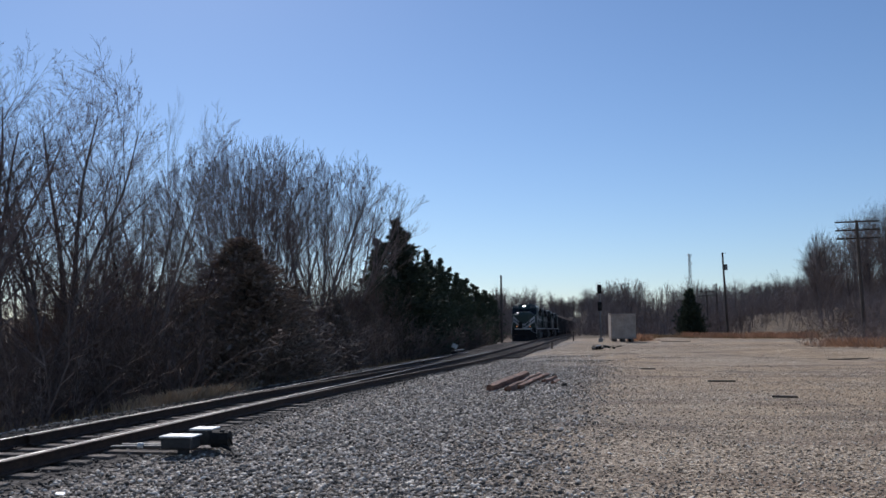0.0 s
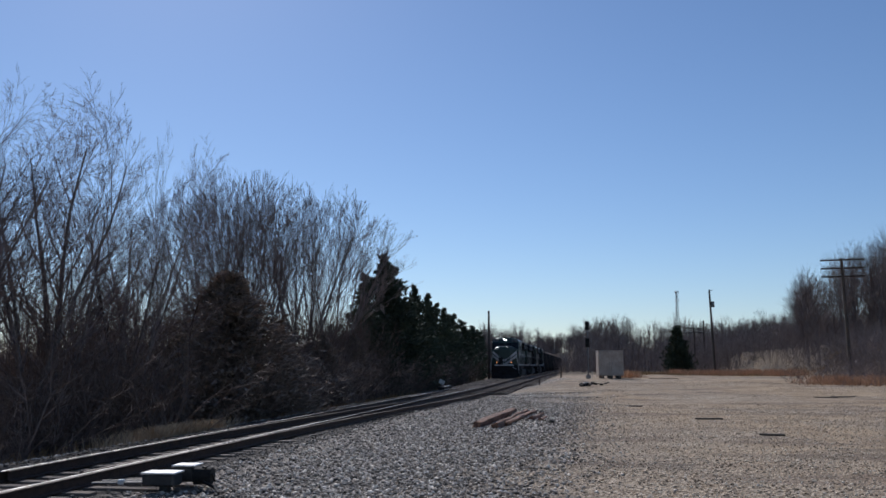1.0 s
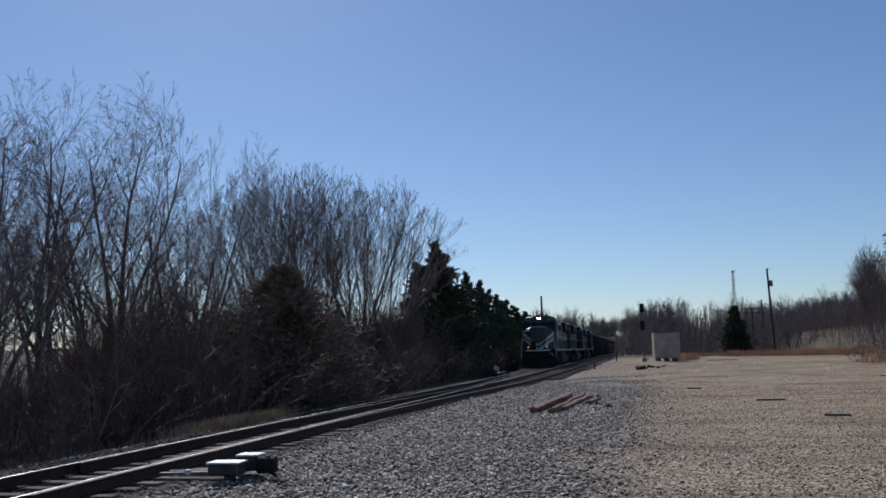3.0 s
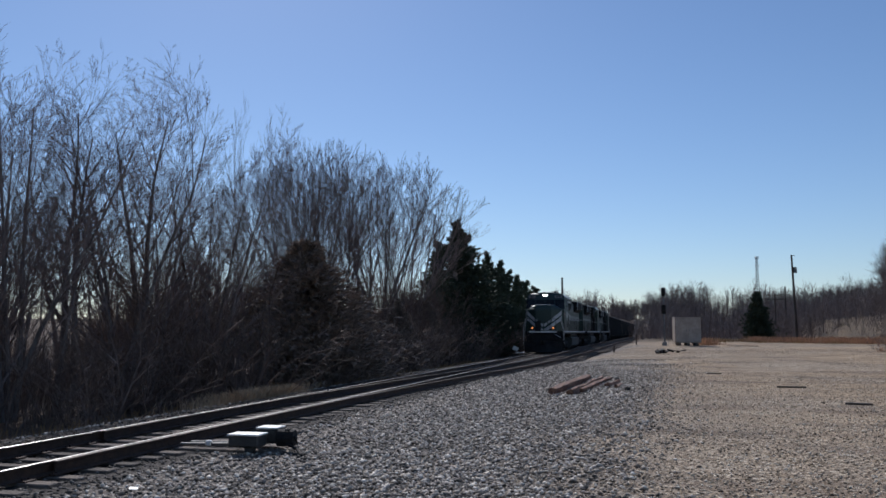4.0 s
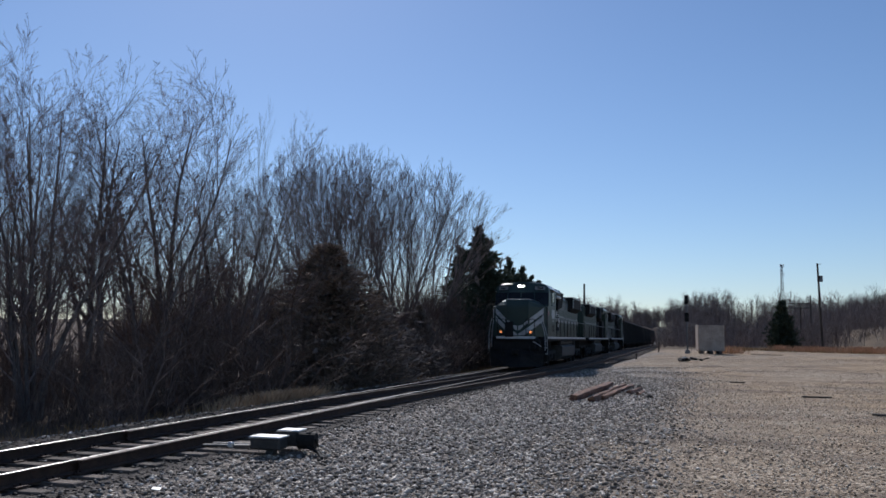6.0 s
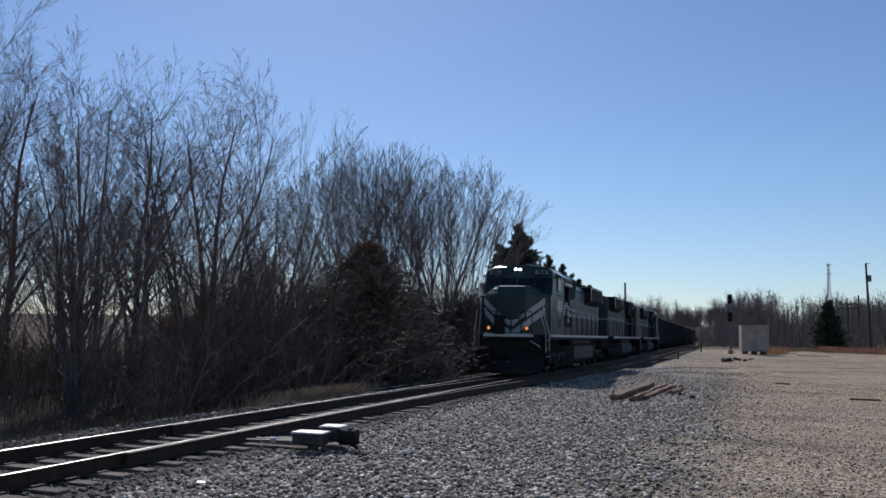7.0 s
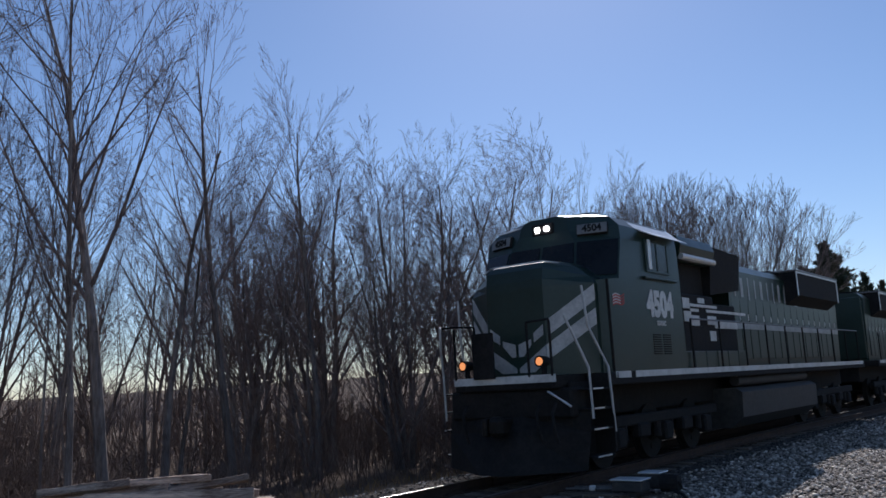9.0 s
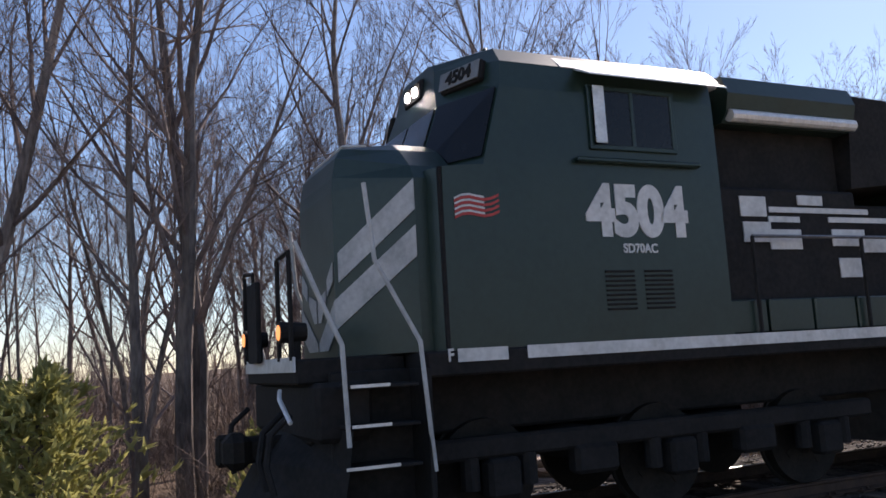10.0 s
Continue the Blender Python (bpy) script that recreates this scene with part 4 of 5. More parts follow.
def locomotive():
    root = tagged(new("locomotive"), "dark green diesel locomotive with white chevrons, lit headlights and black underframe", "locomotive", "locomotives of the train")
    # frame and deck
    deck = part("deck", box(box(B(), (0, 8.85, 1.60), (3.04, 19.0, 0.22), 0.02), (0, -1.16, 1.60), (2.1, 1.0, 0.22), 0.02), BLACK, root)
    part("center_sill", box(box(B(), (0, 8.3, 1.22), (1.5, 19.6, 0.56), 0.03), (0, -1.3, 1.25), (2.5, 0.5, 0.5), 0.04), BLACK, root)
    for s in (-1, 1):
        for a, b in ((-0.36, 0.13), (0.33, 18.1)):
            part("sill_stripe", box(B(), (s * 1.528, (a + b) / 2, 1.665), (0.012, b - a, 0.115)), WHITE, deck, "white stripe along the sill")
    part("front_stripe", box(B(), (0.0, -1.672, 1.665), (2.1, 0.02, 0.13)), WHITE, deck, "white stripe on the front platform")
    letter = text_bm("F", 0.15, 0.8, 0.004)
    letter.transform(Matrix.Translation((1.535, -0.43, 1.665)) @ SIDE)
    part("letter", letter, WHITE, deck)
    # pilot, plough, coupler
    bm = loft(B(), [[(-1.4, -1.45, 0.16), (1.4, -1.45, 0.16), (0.25, -2.15, 0.12), (-0.25, -2.15, 0.12)], [(-1.45, -1.35, 0.75), (1.45, -1.35, 0.75), (0.3, -1.75, 0.8), (-0.3, -1.75, 0.8)], [(-1.45, -1.3, 1.1), (1.45, -1.3, 1.1), (0.3, -1.5, 1.1), (-0.3, -1.5, 1.1)]])
    part("snow_plough", bm, BLACK, root)
    coupler = box(box(B(), (0, -1.7, 0.9), (0.22, 0.6, 0.24), 0.04), (0.06, -2.0, 0.9), (0.3, 0.26, 0.34), 0.08)
    box(coupler, (-0.12, -2.06, 0.9), (0.1, 0.2, 0.3), 0.03)
    part("coupler", coupler, WHEEL, root)
    part("rear_coupler", box(box(B(), (0, 18.9, 0.9), (0.22, 1.0, 0.24), 0.04), (-0.06, 19.35, 0.9), (0.3, 0.25, 0.34), 0.08), STEEL, root)
    for x in (-0.75, 0.75, 1.05):
        part("air_hose", tube(B(), [(x, -1.72, 1.25), (x + 0.03, -1.9, 1.1), (x + 0.08, -1.95, 0.85), (x + 0.12, -1.9, 0.62)], [0.028] * 4, 6), BLACK, root)
    part("uncoupling_lever", tube(B(), [(0.95, -1.78, 1.45), (1.1, -1.82, 1.38), (1.38, -1.8, 1.2)], [0.02] * 3, 5), PALEMETAL, root)
    # nose
    nose = loft(B(), [plan_ring(z, w, -0.2, y1, hw, y0) for z, w, y1, hw, y0 in (
        (1.715, 1.32, -0.60, 0.60, -1.15), (2.2, 1.32, -0.60, 0.60, -1.15), (3.27, 1.32, -0.60, 0.60, -1.15), (3.40, 1.24, -0.60, 0.60, -1.14), (3.60, 1.00, -0.60, 0.60, -1.10), (3.70, 0.82, -0.60, 0.56, -1.03), (3.74, 0.66, -0.58, 0.48, -0.92))])
    nose = part("nose", nose, GREEN, root)
    # thin pale strip added as the light's highlight along the nose top
    part("nose_edge_highlight", tube(B(), [(-0.80, -0.86, 3.68), (-0.54, -1.00, 3.735), (0.54, -1.00, 3.735), (0.80, -0.86, 3.68)], [0.012] * 4, 6), PALEMETAL, nose, "pale strip for the highlight on the nose top edge")
    # chevrons
    run = math.hypot(0.72, 0.55)
    ux, uy = 0.72 / run, 0.55 / run
    nx, ny = uy, -ux
    for s in (-1, 1):
        def on(u, z, s=s):
            return (s * (0.60 + ux * u + nx * 0.004), -1.15 + uy * u + ny * 0.004, z)
        for u0, z0, z1, z2, z3 in ((0.05, 2.40, 2.68, 2.98, 3.26), (0.0, 1.96, 2.24, 2.56, 2.84)):
            part("chevron", plate(B(), [on(u0, z0), on(run, z2), on(run, z3), on(u0, z1)], (s * nx, ny, 0)), CHEVRON, nose, "white diagonal stripe")
        part("chevron", plate(B(), [(s * 0.60, -1.154, 1.96), (s * 0.60, -1.154, 2.24), (s * 0.03, -1.154, 1.86), (s * 0.03, -1.154, 1.78), (s * 0.34, -1.154, 1.78)], (0, -1, 0)), CHEVRON, nose, "white diagonal stripe")
        part("emblem", plate(B(), [(s * 0.03, -1.154, 2.06), (s * 0.12, -1.154, 2.06), (s * 0.30, -1.154, 2.26), (s * 0.30, -1.154, 2.36), (s * 0.03, -1.154, 2.28)], (0, -1, 0)), CHEVRON, nose, "plain white emblem shape")
        part("emblem", plate(B(), [(s * 0.36, -1.154, 2.30), (s * 0.56, -1.154, 2.42), (s * 0.56, -1.154, 2.60), (s * 0.36, -1.154, 2.46)], (0, -1, 0)), CHEVRON, nose, "plain white emblem shape")
    # cab
    rings = ((1.712, 1.50, 2.78, -0.42, 1.30, -0.50), (3.34, 1.50, 2.78, -0.40, 1.25, -0.50), (3.38, 1.50, 2.78, 0.02, 0.80, -0.36), (4.14, 1.49, 2.78, 0.24, 0.72, -0.06),
             (4.40, 1.46, 2.78, 0.28, 0.55, 0.0), (4.60, 1.25, 2.78, 0.33, 0.5, 0.035), (4.69, 0.92, 2.78, 0.355, 0.42, 0.05), (4.72, 0.4, 2.75, 0.365, 0.3, 0.058))
    cab = part("cab", loft(B(), [plan_ring(*r) for r in rings]), GREEN, root)
    # roof coloured pale so its colour carries the sun's glare
    part("roof", loft(B(), [[(-1.47, y, 4.40), (-1.26, y, 4.588), (-0.9, y, 4.69), (0, y, 4.735), (0.9, y, 4.69), (1.26, y, 4.588), (1.47, y, 4.40), (1.40, y, 4.36), (-1.40, y, 4.36)] for y in (0.95, 2.95)]), PALEMETAL, cab, "cab roof coloured pale to stand in for sun glare")
    part("roof_rail", tube(B(), [(0.2, 0.46, 4.66), (0.22, 0.46, 4.78), (0.9, 0.44, 4.74), (1.0, 0.44, 4.60)], [0.015] * 4, 5), GREEN, cab)
    part("horn", box(box(B(), (0.5, 2.35, 4.80), (0.1, 0.35, 0.1), 0.03), (0.5, 2.2, 4.86), (0.14, 0.1, 0.14), 0.03), BLACK, cab)
    part("door_seam", box(B(), (1.485, -0.425, 2.53), (0.05, 0.035, 1.62), 0.01), BLACK, cab)
    for s in (-1, 1):
        # windscreens lean back with the cab front
        def front(z):
            u = (z - 3.38) / (4.14 - 3.38)
            return 0.80 - 0.08 * u, -0.36 + 0.30 * u, 1.50 - 0.01 * u, 0.02 + 0.22 * u
        (h0, a0, w0, b0), (h1, a1, w1, b1) = front(3.46), front(4.13)
        n = Vector((0, -0.93, 0.37))
        part("windscreen", plate(B(), [Vector(p) + n * 0.004 for p in ((s * 0.03, a0, 3.46), (s * (h0 - 0.02), a0, 3.46), (s * (h1 - 0.02), a1, 4.13), (s * 0.03, a1, 4.13))], n, 0.012), GLASS, cab)
        m2 = Vector((s * 0.46, -0.84, 0.3)).normalized()
        q = lambda h, a, w, b, f, z: Vector((s * (h + (w - h) * f), a + (b - a) * f, z)) + m2 * 0.006
        part("quarter_window", plate(B(), [q(h0, a0, w0, b0, 0.04, 3.46), q(h0, a0, w0, b0, 0.96, 3.46), q(h1, a1, w1, b1, 0.96, 4.13), q(h1, a1, w1, b1, 0.04, 4.13)], m2, 0.012), GLASS, cab)
        # side windows in frames
        win = part("window_frame", box(box(box(box(box(B(), (s * 1.508, 1.72, 4.20), (0.04, 1.06, 0.05), 0.008), (s * 1.508, 1.72, 3.60), (0.04, 1.06, 0.05), 0.008), (s * 1.508, 1.22, 3.9), (0.04, 0.05, 0.6), 0.008), (s * 1.508, 2.22, 3.9), (0.04, 0.05, 0.6), 0.008), (s * 1.508, 1.72, 3.9), (0.04, 0.04, 0.6), 0.008), GREEN, cab)
        part("pane", box(B(), (s * 1.506, 1.72, 3.9), (0.012, 0.96, 0.56)), GLASS, win)
        part("wind_deflector", box(B(), (s * 1.56, 1.30, 3.92), (0.02, 0.13, 0.58), 0.006), PALEMETAL, win, "pale upright wind deflector")
        part("window_ledge", box(B(), (s * 1.53, 1.75, 3.46), (0.09, 1.5, 0.05), 0.015), GREEN, cab)
        part("sunshade", loft(B(), [[(s * 1.47, y, 4.40), (s * 1.72, y, 4.27), (s * 1.72, y, 4.255), (s * 1.46, y, 4.38)] for y in (1.10, 2.80)]), PALEMETAL, cab, "pale sunshade over the side window")
        for k in range(9):
            part("louvre", box(B(), (s * 1.506, 1.42, 2.02 + k * 0.045), (0.02, 0.34, 0.02), 0.004), BLACK, cab)
            part("louvre", box(B(), (s * 1.506, 1.88, 2.02 + k * 0.045), (0.02, 0.34, 0.02), 0.004), BLACK, cab)
        # number boards on the angled cab front
        c = Vector((s * 1.0, 0.13, 4.36))
        nb_n = Vector((s * 0.29, -0.93, 0.22)).normalized()
        ex = Vector((0.954, s * 0.30, 0)).normalized()
        ez = nb_n.cross(-ex) if s > 0 else nb_n.cross(-ex)
        ez = ez if ez.z > 0 else -ez
        m4 = Matrix((( ex.x, ez.x, nb_n.x, c.x), (ex.y, ez.y, nb_n.y, c.y), (ex.z, ez.z, nb_n.z, c.z), (0, 0, 0, 1)))
        bm = box(B(), (0, 0, 0), (0.58, 0.23, 0.08), 0.02)
        bm.transform(m4 @ Matrix.Translation((0, 0, 0.02)))
        board = part("number_board", bm, BLACK, cab, "framed number board")
        bm = box(B(), (0, 0, 0.075), (0.56, 0.19, 0.01))
        bm.transform(m4)
        part("board_face", bm, BOARD, board)
        bm = text_bm("4504", 0.19, 0.95, 0.006)
        bm.transform(m4 @ Matrix.Translation((0, 0, 0.084)))
        part("board_number", bm, BLACK, board)
    num = text_bm("4504", 0.66, 0.90, 0.036)
    num.transform(Matrix.Translation((1.506, 1.70, 2.95)) @ SIDE)
    part("road_number", num, WHITE, cab, "large white road number")
    series = text_bm("SD70AC", 0.125, 0.92, 0.003)
    series.transform(Matrix.Translation((1.506, 1.69, 2.60)) @ SIDE)
    part("small_lettering", series, WHITE, cab, "small white lettering under the road number")
    for k in range(4):   # waving flag
        pts = []
        for i in range(7):
            u = i / 6
            pts.append((u, 2.865 + 0.05 * k + 0.06 * u + 0.025 * math.sin(u * 6.5)))
        bm = B()
        loft(bm, [[(1.504, -0.30 + 0.45 * u, z), (1.51, -0.30 + 0.45 * u, z), (1.51, -0.30 + 0.45 * u, z + 0.025), (1.504, -0.30 + 0.45 * u, z + 0.025)] for u, z in pts])
        part("flag_stripe", bm, RED, cab, "red stripe of a painted flag")
        bm = B()
        loft(bm, [[(1.504, -0.30 + 0.45 * u, z + 0.027), (1.508, -0.30 + 0.45 * u, z + 0.027), (1.508, -0.30 + 0.45 * u, z + 0.046), (1.504, -0.30 + 0.45 * u, z + 0.046)] for u, z in pts[:5]])
        part("flag_stripe", bm, WHITE, cab, "white stripe of a painted flag")
    lamp = part("headlight_housing", box(B(), (0, 0.10, 4.50), (0.5, 0.24, 0.24), 0.03), BLACK, cab)
    for x in (-0.105, 0.105):
        part("lamp", tube(B(), [(x, -0.02, 4.50), (x, -0.04, 4.50)], [0.054, 0.05], 14), HEADLAMP, lamp, "glowing headlamp")
    for x in (-0.80, 0.80):
        d = part("ditch_light", tube(B(), [(x, -1.5, 1.95), (x, -1.74, 1.95)], [0.08, 0.10], 12), BLACK, root)
        part("lamp", tube(B(), [(x, -1.741, 1.95), (x, -1.75, 1.95)], [0.07, 0.065], 12), DITCH, d, "glowing orange ditch lamp")
        part("bracket", box(B(), (x, -1.6, 1.78), (0.06, 0.1, 0.2), 0.01), BLACK, d)
    # front platform posts, hoses and end gates
    for x in (-1.0, -0.55, 0.55, 1.0):
        part("end_post", tube(B(), [(x, -1.68, 1.70), (x, -1.68, 2.62)], [0.022, 0.022], 6), BLACK, root)
    part("end_rail", tube(B(), [(-1.35, -1.62, 2.66), (-1.0, -1.68, 2.66), (-0.55, -1.68, 2.62)], [0.02] * 3, 6), BLACK, root)
    part("end_rail", tube(B(), [(1.0, -1.68, 2.64), (0.55, -1.68, 2.62)], [0.02] * 2, 6), BLACK, root)
    part("drop_step", box(B(), (-0.35, -1.72, 2.1), (0.45, 0.05, 0.8), 0.01), BLACK, root)
    # corner steps with pale grab rails
    for s in (-1, 1):
        well = part("step_well", box(box(B(), (s * 1.12, -1.02, 0.98), (0.06, 0.75, 1.2), 0.01), (s * 1.32, -0.64, 0.98), (0.42, 0.05, 1.2), 0.01), BLACK, root)
        for z in (0.36, 0.80, 1.13, 1.45):
            t = part("tread", box(B(), (s * 1.33, -1.05, z), (0.42, 0.62, 0.03), 0.006), BLACK, well)
            part("tread_edge", box(B(), (s * 1.546, -1.17 if z > 0.5 else -1.1, z + 0.01), (0.012, 0.34 if z > 1 else 0.46, 0.026)), PALEMETAL, t, "pale worn tread edge")
        part("grab_rail", tube(B(), [(s * 1.52, -1.36, 0.98), (s * 1.52, -1.39, 1.80), (s * 1.42, -1.56, 2.25), (s * 1.3, -1.70, 2.68)], [0.022] * 4, 6), CHEVRON, root, "pale painted grab rail")
        part("grab_rail", tube(B(), [(s * 1.52, -0.62, 0.72), (s * 1.52, -0.70, 1.80), (s * 1.36, -1.02, 2.52), (s * 1.33, -1.08, 3.2)], [0.022] * 4, 6), CHEVRON, root, "pale painted grab rail")
    # equipment behind the cab
    part("inverter_cabinet", box(box(B(), (0, 3.9, 2.5), (2.7, 2.1, 1.6), 0.03), (0, 3.9, 3.7), (2.3, 2.1, 0.9), 0.03), BLACK, root)
    hood_top = loft(B(), [[(-1.45, y, 4.10), (-1.5, y, 4.3), (-1.42, y, 4.5), (-0.8, y, 4.62), (0.8, y, 4.62), (1.42, y, 4.5), (1.5, y, 4.3), (1.45, y, 4.10), (1.36, y, 4.0), (-1.36, y, 4.0)] for y in (3.02, 4.95)])
    part("blower_housing", hood_top, GREEN, root)
    part("blower_lip", tube(B(), [(1.46, 3.05, 4.06), (1.46, 4.92, 4.06)], [0.07, 0.07], 10), PALEMETAL, root, "pale rounded lower lip")
    part("intake_screen", loft(B(), [[(-1.3, 4.97, 3.35), (1.3, 4.97, 3.35), (1.3, 6.9, 3.55), (-1.3, 6.9, 3.55)], [(-1.4, 4.97, 4.45), (1.4, 4.97, 4.45), (1.4, 6.9, 4.40), (-1.4, 6.9, 4.40)]]), BLACK, root)
    part("side_cabinet", box(B(), (0, 6.0, 2.45), (2.2, 2.1, 1.5), 0.03), BLACK, root)
    # white bands and plain blocks on the cabinet side
    for y0, y1, z0, z1 in ((3.05, 3.42, 2.98, 3.20), (3.07, 3.46, 2.70, 2.92), (3.44, 3.9, 2.62, 2.84), (3.46, 5.0, 3.03, 3.09), (3.44, 3.9, 2.92, 2.985), (3.9, 4.28, 3.12, 3.23),
                           (4.35, 6.9, 2.93, 2.99), (4.38, 4.9, 2.66, 2.85), (4.45, 4.8, 2.30, 2.52), (4.98, 6.95, 2.62, 2.82)):
        part("white_block", box(B(), (1.36 if y0 < 4.9 else 1.12, (y0 + y1) / 2 + 0.11, (z0 + z1) / 2), (0.014, y1 - y0, z1 - z0)), WHITE, root, "plain white painted block")
    # long hood with doors
    hood = part("long_hood", loft(B(), [[(-1.0, y, 1.70), (-1.06, y, 4.12), (-0.85, y, 4.34), (0, y, 4.40), (0.85, y, 4.34), (1.06, y, 4.12), (1.0, y, 1.70)] for y in (6.9, 17.3)]), GREEN, root)
    door = bpy.data.meshes.new("hood_door")
    bm = box(B(), (0, 0, 0), (0.03, 0.56, 1.9), 0.008)
    bm.to_mesh(door), bm.free()
    door.materials.append(GREEN)
    latch = bpy.data.meshes.new("latch")
    bm = box(B(), (0, 0, 0), (0.03, 0.04, 0.16), 0.008)
    bm.to_mesh(latch), bm.free()
    latch.materials.append(PALEMETAL)
    for s in (-1, 1):
        for k in range(16):
            o = new("hood_door", door)
            o.parent = hood
            o.location = (s * 1.03, 7.3 + k * 0.62, 2.85)
            o2 = new("latch", latch)
            o2.parent = o
            o2.location = (s * 0.02, 0.24, 0.1)
    for k in range(15):
        part("lettering_bar", box(B(), (1.052, 7.35 + k * 0.52, 3.72), (0.01, 0.10 + 0.10 * (k % 3 == 1), 0.5 + 0.12 * (k % 4 == 2))), GREYPAINT, hood, "plain white bar of unreadable lettering")
    part("hood_band", box(B(), (1.05, 12.1, 2.72), (0.012, 10.2, 0.14)), GREYPAINT, hood, "white band along the hood")
    part("radiator", loft(B(), [[(-1.0, y, 3.4), (-1.42, y, 3.68), (-1.42, y, 4.38), (1.42, y, 4.38), (1.42, y, 3.68), (1.0, y, 3.4)] for y in (11.6, 16.2)]), BLACK, root)
    for s in (-1, 1):
        for y in (11.62, 16.18):
            part("radiator_frame", box(B(), (s * 1.425, y, 4.02), (0.02, 0.08, 0.72), 0.005), PALEMETAL, root, "pale edge of the radiator screen")
        part("radiator_frame", box(B(), (s * 1.425, 13.9, 4.36), (0.02, 4.6, 0.05), 0.005), PALEMETAL, root, "pale edge of the radiator screen")
    part("radiator_top", box(B(), (0, 13.9, 4.41), (2.9, 4.7, 0.06), 0.015), STEEL, root)
    for y in (12.6, 13.9, 15.2):
        part("radiator_fan", tube(B(), [(0, y, 4.42), (0, y, 4.54)], [0.6, 0.58], 20), BLACK, root)
    part("exhaust_stack", box(B(), (0, 9.2, 4.34), (0.5, 0.9, 0.24), 0.04), BLACK, root)
    part("rear_face", box(B(), (0, 17.35, 3.0), (1.96, 0.1, 2.4), 0.03), GREEN, root)
    # walkway rails
    for s in (-1, 1):
        for k in range(10):
            y = 3.15 + k * 1.62
            part("stanchion", tube(B(), [(s * 1.5, y, 1.62), (s * 1.5, y, 2.74)], [0.022, 0.022], 6), BLACK, root)
        part("walkway_rail", tube(B(), [(s * 1.5, 3.15, 2.74), (s * 1.5, 17.8, 2.74)], [0.02, 0.02], 6), STEEL, root)
    for k in range(6):
        part("battery_box", box(B(), (1.25, 3.0 + k * 0.66, 1.9), (0.4, 0.62, 0.35), 0.015), GREEN, root)
    # tank, trucks, wheels
    tank = loft(B(), [[(-1.1, y, 0.30), (1.1, y, 0.30), (1.42, y, 0.55), (1.45, y, 1.12), (1.3, y, 1.22), (-1.3, y, 1.22), (-1.45, y, 1.12), (-1.42, y, 0.55)] for y in (5.95, 12.2)])
    part("fuel_tank", tank, TANK, root, "grey dusty fuel tank")
    for s in (-1, 1):
        part("air_reservoir", tube(B(), [(s * 1.2, 6.2, 1.38), (s * 1.2, 11.9, 1.38)], [0.12, 0.12], 12), TANK, root)
    for axles in ((0.2, 2.25, 4.3), (12.9, 14.95, 17.0)):
        part("truck_frame", truck_bm(axles), BLACK, root)
        for y in axles:
            w = part("wheelset", wheelset_mesh(0.533), WHEEL, root)
            w.matrix_basis = pose(0, y, 0.533)
    return root


def wagon():
    root = tagged(new("wagon"), "dark open-topped freight wagon with ribbed sides", "wagon", "freight wagons of the train")
    L, H0, H1, W = 15.6, 1.05, 3.9, 1.5
    bm = B()
    for s in (-1, 1):
        box(bm, (s * (W - 0.03), L / 2, (H0 + H1) / 2), (0.06, L, H1 - H0), 0.01)
    for y in (0.03, L - 0.03):
        box(bm, (0, y, (H0 + H1) / 2), (2 * W - 0.1, 0.06, H1 - H0), 0.01)
    box(bm, (0, L / 2, H0 + 0.05), (2 * W - 0.12, L - 0.12, 0.1))
    body = part("body", bm, CARBODY, root)
    for s in (-1, 1):
        for k in range(11):
            part("rib", box(B(), (s * (W + 0.04), 0.3 + k * 1.5, (H0 + H1) / 2), (0.1, 0.1, H1 - H0 - 0.1), 0.01), CARBODY, body)
        part("top_chord", box(B(), (s * W, L / 2, H1 + 0.02), (0.16, L, 0.12), 0.02), CARBODY, body)
    part("load", loft(B(), [[(-1.4, 0.1, 3.4), (1.4, 0.1, 3.4), (1.4, L - 0.1, 3.4), (-1.4, L - 0.1, 3.4)], [(-0.6, 1.2, 3.85), (0.6, 1.2, 3.85), (0.6, L - 1.2, 3.85), (-0.6, L - 1.2, 3.85)]]), BLACK, root)
    part("underframe", box(B(), (0, L / 2, 0.88), (0.7, L + 0.6, 0.34), 0.03), BLACK, root)
    for y in (-0.55, L + 0.55):
        part("coupler", box(B(), (0, y, 0.88), (0.26, 0.7, 0.26), 0.05), STEEL, root)
    for yc in (2.2, L - 2.2):
        part("truck_frame", truck_bm((yc - 0.88, yc + 0.88), 1.0), BLACK, root)
        for dy in (-0.88, 0.88):
            w = part("wheelset", wheelset_mesh(0.46), WHEEL, root)
            w.matrix_basis = pose(0, yc + dy, 0.46)
    return root


TRAIN_Y = [(0.0, 103.06), (1.0, 93.77), (2.5, 79.2), (4.5, 59.9), (6.5, 40.24), (7.5, 29.61), (9.0, 13.51), (9.5, 8.14), (10.0, 3.12)]
WAGON_PITCH = 17.0
lead, first_wagon = locomotive(), wagon()
TRAIN = [(lead, 0.0, 0)]    # thing, metres behind the leading headlight, turn; the second and third engines run hood first
for off in (39.0, 61.2):
    TRAIN.append((tagged(copy_thing(lead, pose(TRACK_X, 103 + off, RAIL, 0, 0, 180)), "dark green trailing diesel locomotive running hood first"), off, 180))
w0 = 64.6
TRAIN.append((first_wagon, w0, 0))
for i in range(1, 8):
    TRAIN.append((copy_thing(first_wagon, pose(TRACK_X, 103 + w0 + i * WAGON_PITCH, RAIL)), w0 + i * WAGON_PITCH, 0))


